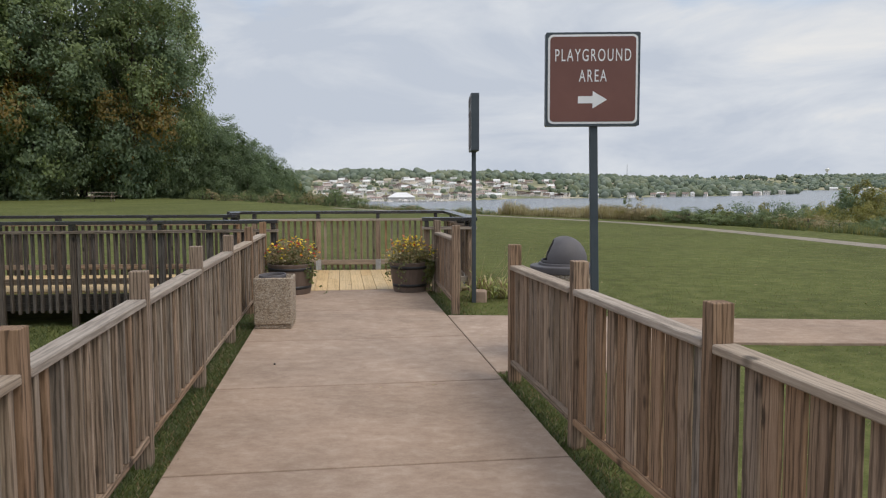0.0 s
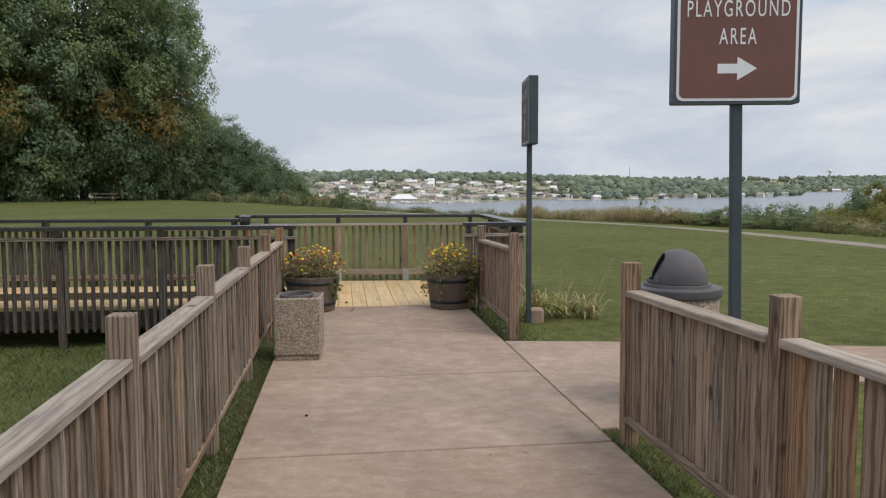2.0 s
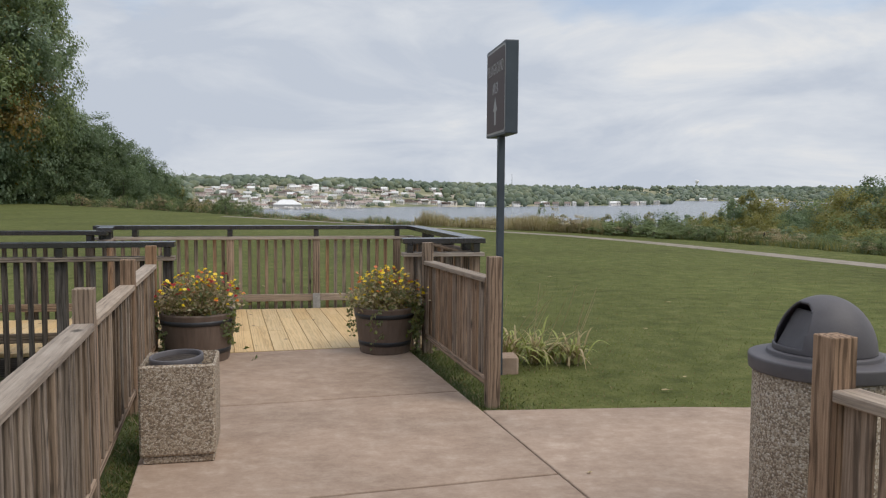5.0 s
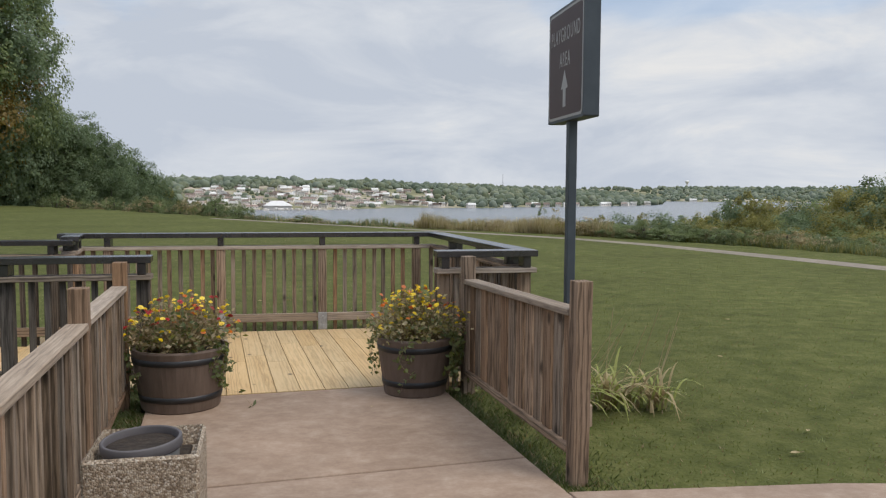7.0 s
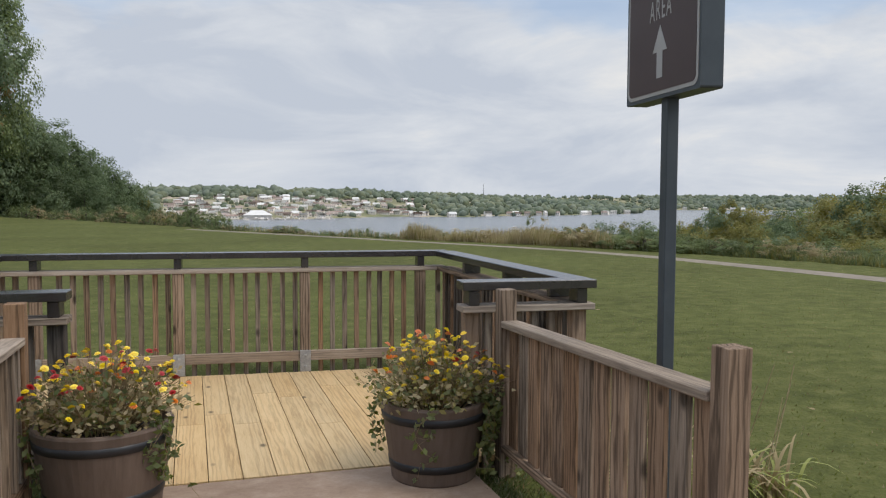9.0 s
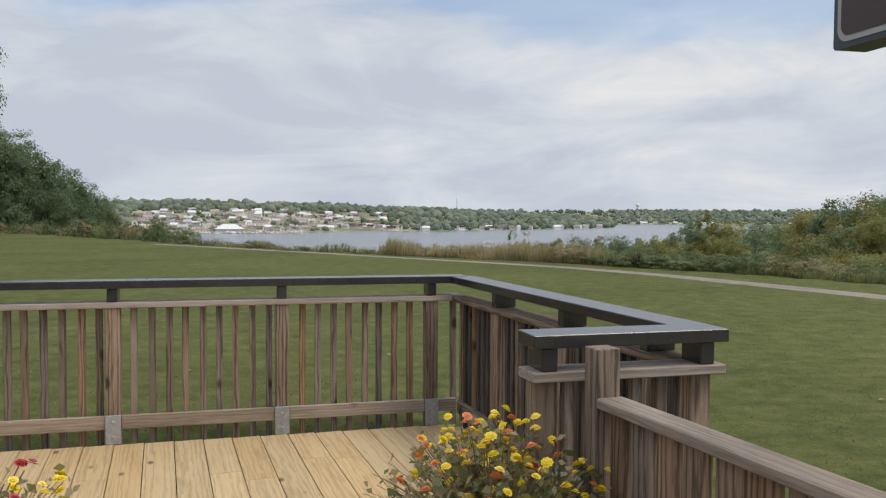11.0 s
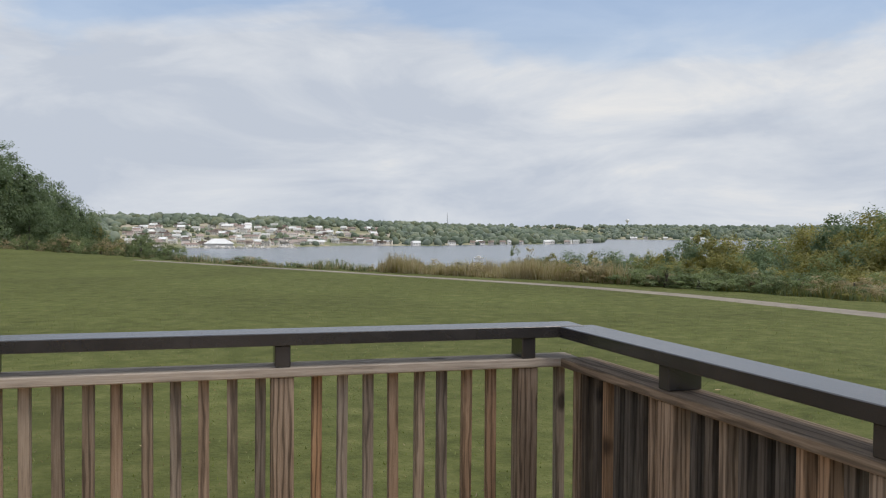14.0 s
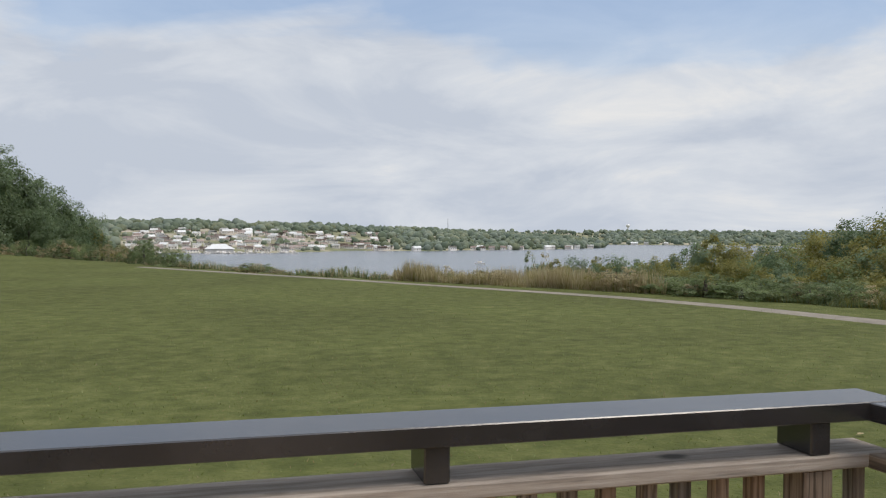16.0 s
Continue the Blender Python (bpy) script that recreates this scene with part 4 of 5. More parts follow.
def tub(cx, cy, label, k0=1.0):
    b = thing("barrel_planter", pose(cx, cy, 0), label, "planter", "barrel planters")
    rings = [(r * k0, z) for r, z in [(0.232, 0.0), (0.238, 0.01), (0.25, 0.1), (0.268, 0.22), (0.286, 0.36), (0.296, 0.42), (0.292, 0.432), (0.27, 0.432), (0.262, 0.37), (0.10, 0.36)]]
    bm = lathe(bmesh.new(), rings, 60, (cx, cy, 0))
    for v in bm.verts:                            # shallow stave grooves
        a = math.atan2(v.co.y - cy, v.co.x - cx)
        k = 0.994 if round(a / math.tau * 60) % 3 == 0 else 1.0
        v.co.x, v.co.y = cx + (v.co.x - cx) * k, cy + (v.co.y - cy) * k
    barrel = part("tub", bm, M_TUB, b, "dark brown half barrel", smooth=False)
    for z, r in ((0.075, 0.2475 * k0), (0.335, 0.2845 * k0)):
        part("hoop", lathe(bmesh.new(), [(r - 0.006, z), (r + 0.003, z + 0.002), (r + 0.0085, z + 0.043), (r - 0.002, z + 0.045)], 60, (cx, cy, 0), False, False), M_HOOP, barrel, "black hoop", smooth=True)
    part("soil", lathe(bmesh.new(), [(0.255 * k0, 0.36), (0.2 * k0, 0.385), (0.05, 0.395)], 24, (cx, cy, 0)), M_SOIL, b, "dark soil", smooth=True)


def flowers(cx, cy, seed, label, mix, vines, tilt=(0, 0), spread=0.41, hues=(0.32, 0.26, 0.42)):
    """A bushy plant: stems, leaves, blossoms and trailing vines."""
    rng, r = np.random.default_rng(seed), random.Random(seed)
    p = thing("flowering_plant", pose(cx, cy, 0.39), label, "flowers", "tub flowers")
    lines, tips = [], []
    for k in range(230):
        a, q = r.uniform(0, math.tau), math.sqrt(r.random())
        x0, y0 = cx + 0.17 * q * math.cos(a), cy + 0.17 * q * math.sin(a)
        R = spread * q + r.uniform(-0.04, 0.06)
        x1, y1 = cx + tilt[0] + R * math.cos(a), cy + tilt[1] + R * math.sin(a)
        z1 = 0.40 + (0.37 - 0.22 * q ** 2) * r.uniform(0.55, 1.1)
        lines.append([(x0, y0, 0.39), ((x0 * 0.6 + x1 * 0.4), (y0 * 0.6 + y1 * 0.4), 0.39 + (z1 - 0.39) * 0.55), (x1, y1, z1)])
        tips.append((x1, y1, z1, q))
    v, f = stems(lines, 0.0035)
    tagged(place(new("stem_tangle", sheet("stem_tangle", v, f, [M_STEM])), Matrix(), p), kind="stuff")
    cs, sz = [], []
    for line in lines:
        a, b, c = (np.array(q) for q in line)
        for k in range(9):
            t = r.uniform(0.25, 1.0)
            q = (b + (c - b) * (t - 0.5) * 2) if t > 0.5 else (a + (b - a) * t * 2)
            cs.append(q + rng.normal(0, 0.028, 3))
            sz.append(r.uniform(0.022, 0.05))
    v, f = leaves(np.array(cs), sz, rng)
    place(new("foliage", sheet("foliage", v, f, [M_VINE, M_LEAFY, M_BRUSH], rng.choice(3, len(f), p=hues))), Matrix(), p)
    r.shuffle(tips)
    tips.sort(key=lambda p: -p[2] + r.uniform(0, 0.22))
    for x, y, z, q in tips[:130]:
        kind = r.choices((0, 1, 2), mix)[0]
        m = pose(x + r.uniform(-0.03, 0.03), y + r.uniform(-0.03, 0.03), z + 0.014, r.uniform(-35, 35), r.uniform(-35, 35), r.uniform(0, 360)) @ Matrix.Scale(r.uniform(0.55, 0.85), 4)
        place(new(("yellow_blossom", "orange_blossom", "red_blossom")[kind], FLOWERS[kind]), m, p)
    # vines hanging down the tub and over the paving
    vl, vc, vs = [], [], []
    for a0, n, reach in vines:
        for k in range(n):
            a = radians(a0) + r.uniform(-0.5, 0.5)
            pts, R, z = [], 0.24, 0.42
            drop = r.uniform(0.25, 1.0)
            for i in range(9):
                t = i / 8
                rr = 0.25 + 0.075 * min(1, t * 4) + (reach * max(0, t - 0.75) * 3 if drop > 0.9 else 0.02 * math.sin(t * 5))
                zz = max(0.012, 0.43 + 0.03 * math.sin(t * 9) - 0.43 * drop * t ** 1.1 * 1.05)
                aa = a + 0.16 * math.sin(i * 1.3 + k)
                pts.append((cx + rr * math.cos(aa), cy + rr * math.sin(aa), zz))
            vl.append(pts)
            for i in range(1, 9):
                for _ in range(3):
                    vc.append(np.array(pts[i]) + rng.normal(0, 0.016, 3) * np.array([1, 1, 0.8]) + np.array([0, 0, 0.008]))
                    vs.append(r.uniform(0.03, 0.052))
    v, f = stems(vl, 0.0025)
    tagged(place(new("vine", sheet("vine", v, f, [M_STEM])), Matrix(), p), kind="stuff")
    v, f = leaves(np.array(vc), vs, rng, 0.5)
    tagged(place(new("ivy", sheet("ivy", v, f, [M_VINE, M_BLADE], rng.random(len(f)) < 0.45)), Matrix(), p), kind="stuff")


TUB_L, TUB_R = (-1.545, 9.09), (0.14, 9.335)
tub(*TUB_L, "brown half-barrel planter beside the fence", 1.13)
tub(*TUB_R, "brown half-barrel planter beside the deck opening", 0.99)
flowers(*TUB_L, 31, "yellow and red zinnias spilling from the barrel", (0.70, 0.08, 0.22), ((-5, 7, 0.25), (200, 3, 0.1)), hues=(0.22, 0.24, 0.54))
flowers(*TUB_R, 32, "bright yellow zinnias with trailing ivy", (0.80, 0.16, 0.04), ((-8, 24, 0.2), (170, 3, 0.1), (-95, 2, 0.15)))

foot = thing("concrete_footing", pose(1.17, 8.47, -0.05), "small rough concrete footing in the grass", "footing")
part("block", box(bmesh.new(), (1.09, 8.38, -0.08), (1.25, 8.56, 0.13), 0.02), M_CONC, foot)
pebble = thing("dark_pebble", pose(-0.677, 4.54, 0), "small dark pebble lying on the concrete", "pebble")
part("stone", lathe(bmesh.new(), [(0.006, 0.0), (0.013, 0.004), (0.010, 0.010), (0.004, 0.013)], 9, (-0.677, 4.54, 0)), M_DARK, pebble, smooth=True)


# ---- day lilies by the sign post ----
def strap_plant(cx, cy, seed, label, n=90, tall=0.42, dry=0.25):
    r = random.Random(seed)
    p = thing("lily_clump", pose(cx, cy, -0.03), label, "plant", "lily clumps")
    gv, gf, picks = [], [], []
    for k in range(n):
        a = r.uniform(0, math.tau)
        L = tall * r.uniform(0.7, 1.5)
        out = r.uniform(0.45, 1.1)
        x0, y0 = cx + r.gauss(0, 0.07), cy + r.gauss(0, 0.05)
        w = r.uniform(0.007, 0.013)
        base = len(gv)
        for i in range(7):
            t = i / 6
            h = L * (t * (1.35 - out * 0.35) - out * 0.85 * t ** 2.6)
            d = L * out * 0.9 * t ** 1.5
            ww = w * (1 - t ** 3) + 0.001
            for s in (-1, 1):
                gv.append((x0 + d * math.cos(a) - s * ww * math.sin(a), y0 + d * math.sin(a) + s * ww * math.cos(a), max(-0.02, -0.03 + h)))
        for i in range(6):
            b = base + 2 * i
            gf.append((b, b + 1, b + 3, b + 2))
            picks.append(1 if k < n * dry else 0)
    me = sheet("strap_leaves", np.array(gv), np.array(gf), [M_BLADE2, M_DRY], np.array(picks))
    tagged(place(new("strap_foliage", me), Matrix(), p), kind="stuff")
    for k in range(4):
        x0, y0 = cx + r.gauss(0, 0.1), cy + r.gauss(0, 0.06)
        a, lean, h = r.uniform(-0.6, 0.9), r.uniform(0.1, 0.5), r.uniform(0.5, 0.75)
        v, f = stems([[(x0 + lean * t * math.cos(a), y0 + lean * t * math.sin(a), -0.03 + h * t) for t in (0, 0.35, 0.7, 1.0)]], 0.004)
        place(new("dry_stalk", sheet("dry_stalk", v, f, [M_DRY])), Matrix(), p)


M_BLADE2 = material("lily_leaf", [(0.2, (0.20, 0.24, 0.055)), (0.5, (0.33, 0.36, 0.10)), (0.85, (0.48, 0.46, 0.19))], noise_scale=4, rough=0.55, bump=0, per="none", translucent=0.3, spec=0.3)
strap_plant(1.20, 8.76, 41, "arching green day lily clump in the lawn", 66, tall=0.37, dry=0.35)
strap_plant(1.50, 8.80, 42, "yellowing day lily clump with dry stalks", 60, tall=0.37, dry=0.5)
strap_plant(1.80, 8.76, 43, "thin day lily clump with dry stalks", 42, tall=0.34, dry=0.65)


# ---- trees ----
def tree_parts(height, radius, seed, mats, weights, leaf, count, low=0.12, lobes=26, spire=0.0):
    """Trunk mesh and crown mesh of one tree standing at the origin."""
    rng, r = np.random.default_rng(seed), random.Random(seed)
    lines, cl = [], []
    top = height
    for k in range(lobes):
        t = low + (1 - low) * ((k + 0.5) / lobes)
        prof = math.sin(math.pi * min(1.0, (t - low * 0.6) / (1.12 - low * 0.6))) ** (0.62 + spire)
        a = k * 2.4 + r.uniform(-0.5, 0.5)
        R = radius * prof * r.uniform(0.5, 0.92)
        c = np.array([R * math.cos(a), R * math.sin(a), height * t * r.uniform(0.95, 1.02)])
        size = radius * r.uniform(0.26, 0.46)
        cl.append((c, size))
        z0 = height * t * 0.62
        lines.append([(0, 0, z0), (c[0] * 0.5, c[1] * 0.5, z0 * 0.5 + c[2] * 0.5 - 0.2), tuple(c)])
    cs, sz, pk, face = [], [], [], []
    per = count // lobes
    for c, s in cl:
        nb = max(4, per // 34)
        mat = r.choices(range(len(mats)), weights)[0]
        d = rng.normal(0, 1, (nb, 3))
        d /= np.linalg.norm(d, axis=1, keepdims=True)
        sprays = c + d * s * rng.uniform(0.55, 1.12, (nb, 1)) * np.array([1, 1, 0.8])
        for q in sprays:
            m = per // nb
            way = rng.normal(0, 1, (m, 3))
            way /= np.linalg.norm(way, axis=1, keepdims=True)
            pts = q + way * rng.random((m, 1)) ** 0.45 * np.array([1, 1, 0.75]) * s * rng.uniform(0.30, 0.52)
            pts[:, 2] -= np.linalg.norm(pts[:, :2] - q[:2], axis=1) * 0.35
            cs.append(pts)
            face.append((pts - c) / s * 1.4 + (pts - np.array([0, 0, height * 0.45])) / radius * 0.5)
            sz.append(rng.uniform(0.6, 1.25, m) * leaf)
            pk.append(np.where(rng.random(m) < 0.92, mat, rng.integers(0, len(mats), m)))
    cs = np.concatenate(cs)
    cs[:, 2] = np.maximum(cs[:, 2], 0.15)
    v, f = leaves(cs, np.concatenate(sz), rng, 0.5, np.concatenate(face))
    crown = sheet("crown", v, f, mats, np.concatenate(pk))
    bm = bmesh.new()
    tr = max(0.09, height * 0.018)
    lathe(bm, [(tr * 1.5, -0.6), (tr * 1.1, 0.3), (tr * 0.9, height * 0.3), (tr * 0.55, height * 0.6), (tr * 0.2, height * 0.88)], 9)
    for line in lines[::2]:
        prev = None
        for i, p in enumerate(line):
            rr = tr * (0.34, 0.2, 0.06)[i]
            ring = [bm.verts.new((p[0] + rr * math.cos(k * math.tau / 5), p[1] + rr * math.sin(k * math.tau / 5), p[2])) for k in range(5)]
            if prev:
                for k in range(5):
                    bm.faces.new((prev[k], prev[(k + 1) % 5], ring[(k + 1) % 5], ring[k]))
            prev = ring
    return mesh_of(bm, "trunk", M_BARK), crown


def grow(name, meshes, m, label, category, group):
    t = thing(name, m, label, category, group)
    place(new("trunk", meshes[0]), m.copy(), t)
    place(new("crown", meshes[1]), m.copy(), t)
    return t


def stand(px, top, D, eye, yaw):
    """A foot on the ground in the direction of the bearing, and the height that its top needs."""
    a = radians(yaw) + math.atan((px - 784) / 1429)
    d = D / math.cos(a - radians(yaw))
    x, y = eye[0] + d * math.sin(a), eye[1] + d * math.cos(a)
    return x, y, ground_z(x, y), eye[2] + top * D / 1429


BIG = [tree_parts(20, 6.2, 51, [M_LEAF2, M_LEAF], (0.6, 0.4), 0.34, 40000, low=0.05, lobes=54),
       tree_parts(20, 6.0, 52, [M_LEAF2, M_LEAF, M_LEAFO], (0.5, 0.38, 0.12), 0.34, 40000, low=0.05, lobes=54),
       tree_parts(20, 6.4, 53, [M_LEAF, M_LEAF2, M_LEAFY], (0.5, 0.45, 0.05), 0.34, 40000, low=0.05, lobes=54)]
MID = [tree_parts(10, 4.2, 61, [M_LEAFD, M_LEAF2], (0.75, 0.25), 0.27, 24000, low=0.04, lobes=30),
       tree_parts(10, 4.4, 62, [M_LEAFY, M_LEAF], (0.75, 0.25), 0.27, 24000, low=0.04, lobes=30),
       tree_parts(10, 4.0, 63, [M_LEAF2, M_LEAFY], (0.55, 0.45), 0.27, 24000, low=0.04, lobes=30)]
BUSH = [tree_parts(1.5, 1.1, 71, [M_BRUSH, M_LEAFY], (0.75, 0.25), 0.075, 3600, low=0.04, lobes=16),
        tree_parts(1.5, 1.2, 72, [M_VINE, M_LEAF], (0.6, 0.4), 0.085, 4200, low=0.04, lobes=16),
        tree_parts(1.5, 0.9, 73, [M_BRUSH, M_VINE], (0.6, 0.4), 0.07, 4200, low=0.04, lobes=14)]
START_EYE, DECK_EYE = (1.05, -2.36, 1.598), (-0.51, 7.36, 1.491)
rt = random.Random(5)
# tall trees at the far side of the lawn: bearing, top, distance, mesh
for px, top, D, k, w in ((300, 322, 84, 0, 0.78), (245, 350, 80, 1, 0.95), (150, 380, 82, 2, 1.1), (60, 400, 76, 0, 1.1), (-30, 420, 74, 1, 1.15), (-130, 420, 72, 2, 1.2), (-240, 400, 70, 0, 1.2),
                         (346, 128, 92, 0, 0.8), (200, 230, 90, 1, 0.8), (100, 220, 90, 2, 0.9), (10, 240, 88, 0, 0.9), (-90, 240, 86, 2, 0.9)):
    x, y, z, tz = stand(px, top, D, START_EYE, -2.07)
    s = (tz - z) / 20
    m = pose(x, y, z - 0.2, 0, 0, rt.uniform(0, 360)) @ Matrix.Diagonal((w * 0.95, w * 0.95, s, 1))
    grow("tree", BIG[k], m, "tall leafy tree at the edge of the lawn" if k != 1 else "tall leafy tree with some orange branches", "tree", "trees across the lawn")
# the lower end of that tree line
for px, top, D, k, w in ((392, 118, 96, 0, 1.0), (425, 98, 98, 0, 0.95), (455, 78, 104, 0, 0.9), (482, 56, 108, 0, 0.85), (505, 32, 112, 0, 0.75), (522, 18, 114, 2, 0.6), (372, 122, 88, 0, 0.95), (330, 84, 86, 0, 0.8), (440, 40, 92, 0, 0.7), (280, 60, 84, 2, 0.8)):
    x, y, z, tz = stand(px, top, D, START_EYE, -2.07)
    s = max(0.12, (tz - z) / 11.3)
    m = pose(x, y, z - 0.2, 0, 0, rt.uniform(0, 360)) @ Matrix.Diagonal((w, w, s, 1))
    grow("tree", MID[k], m, "low leafy tree at the end of the tree line", "tree", "trees across the lawn")
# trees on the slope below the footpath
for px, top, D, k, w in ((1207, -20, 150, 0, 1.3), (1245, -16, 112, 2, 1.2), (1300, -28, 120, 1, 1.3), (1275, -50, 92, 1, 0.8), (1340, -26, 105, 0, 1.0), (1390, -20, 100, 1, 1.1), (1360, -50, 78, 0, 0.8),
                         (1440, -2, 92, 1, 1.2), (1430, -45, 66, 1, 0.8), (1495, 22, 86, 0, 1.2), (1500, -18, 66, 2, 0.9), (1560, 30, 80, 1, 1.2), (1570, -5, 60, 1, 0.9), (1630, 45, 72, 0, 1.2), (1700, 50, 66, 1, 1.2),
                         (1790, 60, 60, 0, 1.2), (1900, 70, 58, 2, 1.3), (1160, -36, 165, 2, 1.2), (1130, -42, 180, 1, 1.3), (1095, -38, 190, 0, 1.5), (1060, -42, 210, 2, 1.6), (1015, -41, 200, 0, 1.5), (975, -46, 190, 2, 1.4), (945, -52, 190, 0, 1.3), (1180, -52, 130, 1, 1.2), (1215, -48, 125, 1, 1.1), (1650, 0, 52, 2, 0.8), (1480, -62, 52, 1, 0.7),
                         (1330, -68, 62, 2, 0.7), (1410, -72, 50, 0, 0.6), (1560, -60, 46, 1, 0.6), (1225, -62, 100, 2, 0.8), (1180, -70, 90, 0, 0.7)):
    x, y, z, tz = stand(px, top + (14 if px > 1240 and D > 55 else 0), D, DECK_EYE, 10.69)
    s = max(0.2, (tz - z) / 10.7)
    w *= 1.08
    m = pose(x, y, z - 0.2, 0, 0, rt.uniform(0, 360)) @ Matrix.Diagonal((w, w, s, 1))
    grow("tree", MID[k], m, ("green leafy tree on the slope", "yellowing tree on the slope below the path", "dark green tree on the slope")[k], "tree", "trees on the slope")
# brush along the edge of the lawn
for i in range(330):
    px = rt.uniform(-120, 1750)
    a = 10.69 + math.degrees(math.atan((px - 784) / 1429))
    tall = 0.9 if a < -8 else 0.4 if a < -3 else 0.2 if a < 4.4 else 0.5 if a < 7.5 else 0.7 if a < 17 else 0.55
    r0 = along(CREST, a) + rt.uniform(0.6, 8) - (0.9 if 6 < a < 23 else 0.3 if a >= 23 else 0)
    x, y = r0 * math.sin(radians(a)), 5 + r0 * math.cos(radians(a))
    if a < -8:
        r0 += 4
    k = rt.choice((0, 0, 2)) if 4.5 < a < 17.5 else rt.choice((1, 1, 1, 1, 2)) if 17.5 <= a < 29 else rt.choice((1, 2, 0)) if a >= 29 else rt.choice((0, 1, 2, 1))
    s = tall * rt.uniform(0.65, 1.2) / 1.7 + 0.05 * max(0.0, r0 - along(CREST, a)) / 1.5
    w = rt.uniform(0.5, 0.95)
    if 4.5 < a < 17 and i % 2:
        continue
    m = pose(x, y, ground_z(x, y) - 0.03, 0, 0, rt.uniform(0, 360)) @ Matrix.Diagonal((w, w, s, 1))
    grow("shrub", BUSH[k], m, ("dry tan brush at the lawn edge", "low green shrub at the lawn edge", "mixed brown and green brush")[k], "shrub", "lawn edge brush")
for px, top, D, k, w in ((905, -22, 45, 2, 1.1), (580, -52, 44, 1, 0.5), (1180, -72, 33, 1, 1.6), (1120, -70, 34, 1, 1.4), (1240, -84, 31, 1, 1.5), (1310, -92, 29, 1, 1.2), (740, -48, 44, 0, 1.3)):
    x, y, z, tz = stand(px, top, D, DECK_EYE, 10.69)
    m = pose(x, y, z - 0.03, 0, 0, rt.uniform(0, 360)) @ Matrix.Diagonal((w, w, max(0.2, (tz - z) / 1.75), 1))
    grow("shrub", BUSH[k], m, "taller leafy shrub standing out of the brush", "shrub", "lawn edge brush")


# ---- grass ----
def on_paving(x, y):
    if EDGE_L(y) - 0.005 < x < EDGE_R(y) + 0.005 and y < DECK_Y(x):
        return True
    if -3.3 < x < 1.1 and y > 9.35 and y < 12.26 + 0.078 * (x - 1) and x < 1.06 - 0.163 * (y - 9.6):
        return True
    if x <= -3.2 and NEAR_Y(x) - 0.02 < y < FAR_Y(x) + 0.02:
        return True
    if 4.35 < y < 7.22 and x > EDGE_R(y):
        near = 4.36 if x < 2.35 else 4.42 + (x - 2.35) * 1.66 if x < 3.0 else 5.6
        return near < y < 7.22 - 0.075 * max(0, x - 1.2)
    return False


def blades(name, n, spots, hmin, hmax, wid, seed, share, label, lean=(0.5, 1.7), mats=None, category="grass"):
    r = np.random.default_rng(seed)
    xs, ys = spots(r, n)
    ok = np.array([not on_paving(a, b) for a, b in zip(xs, ys)])
    xs, ys = xs[ok], ys[ok]
    zs = np.array([ground_z(a, b) for a, b in zip(xs, ys)])
    n = len(xs)
    az, h, w = r.uniform(0, math.tau, n), r.uniform(hmin, hmax, n), r.uniform(0.6, 1.2, n) * wid
    if hmax > 0.2:                                # taller and shorter clumps
        h *= np.clip(0.72 + 0.34 * np.sin(2.3 * xs + 1.4 * np.sin(1.1 * ys)) + 0.22 * np.sin(6.1 * xs + 2.0 * ys), 0.25, 1.0)
    la, ll = r.uniform(0, math.tau, n), r.uniform(*lean, n) * h
    v = np.empty((n, 3, 3))
    v[:, 0] = np.stack([xs - w * np.cos(az), ys - w * np.sin(az), zs - 0.01], 1)
    v[:, 1] = np.stack([xs + w * np.cos(az), ys + w * np.sin(az), zs - 0.01], 1)
    v[:, 2] = np.stack([xs + ll * np.cos(la), ys + ll * np.sin(la), zs + h], 1)
    ob = new(name, sheet(name, v.reshape(-1, 3), np.arange(3 * n).reshape(n, 3), mats or [M_BLADE, M_STRAW], r.random(n) < share))
    tagged(ob, label, category, kind="stuff")


def around(cx, cy, reach, power):
    def spots(r, n):
        d, a = reach * r.random(n) ** power, r.uniform(0, math.tau, n)
        return cx + d * np.sin(a), cy + d * np.cos(a)
    return spots


def verge(r, n):
    """Beside the two edges of the walkway."""
    ys = r.uniform(-3, 9.4, n)
    off = np.abs(r.normal(0, 0.22, n))
    left = r.random(n) < 0.55
    return np.where(left, EDGE_L(ys) - off, EDGE_R(ys) + off), ys


blades("lawn_grass", 210000, around(0.5, 7.0, 26, 0.85), 0.008, 0.024, 0.007, 81, 0.16, "short mown lawn grass round the walkway and deck")
blades("verge_grass", 45000, verge, 0.012, 0.045, 0.006, 82, 0.14, "dark clover and dry litter along the walkway edge", mats=[M_CLOVER, M_STRAW])


def hollow(r, n):
    """The low ground between the walkway fence and the boardwalk."""
    ys = r.uniform(-3, 9.3, n)
    return FENCE_X(ys) - 0.1 - 8.5 * r.random(n) ** 1.3, ys


blades("rough_grass", 60000, hollow, 0.03, 0.10, 0.007, 86, 0.06, "longer dark grass in the hollow beside the fence", mats=[M_CLOVER, M_BLADE])


def crest_band(lo, hi, near, deep):
    """Along the brow of the lawn between two bearings, in uneven clumps."""
    def spots(r, n):
        a = r.uniform(lo, hi, n)
        a += 0.5 * np.sin(a * 7.3) + 0.25 * np.sin(a * 19.0)
        d = np.array([along(CREST, q) for q in a]) + near + deep * r.random(n) ** 1.3
        return d * np.sin(np.radians(a)), 5 + d * np.cos(np.radians(a))
    return spots


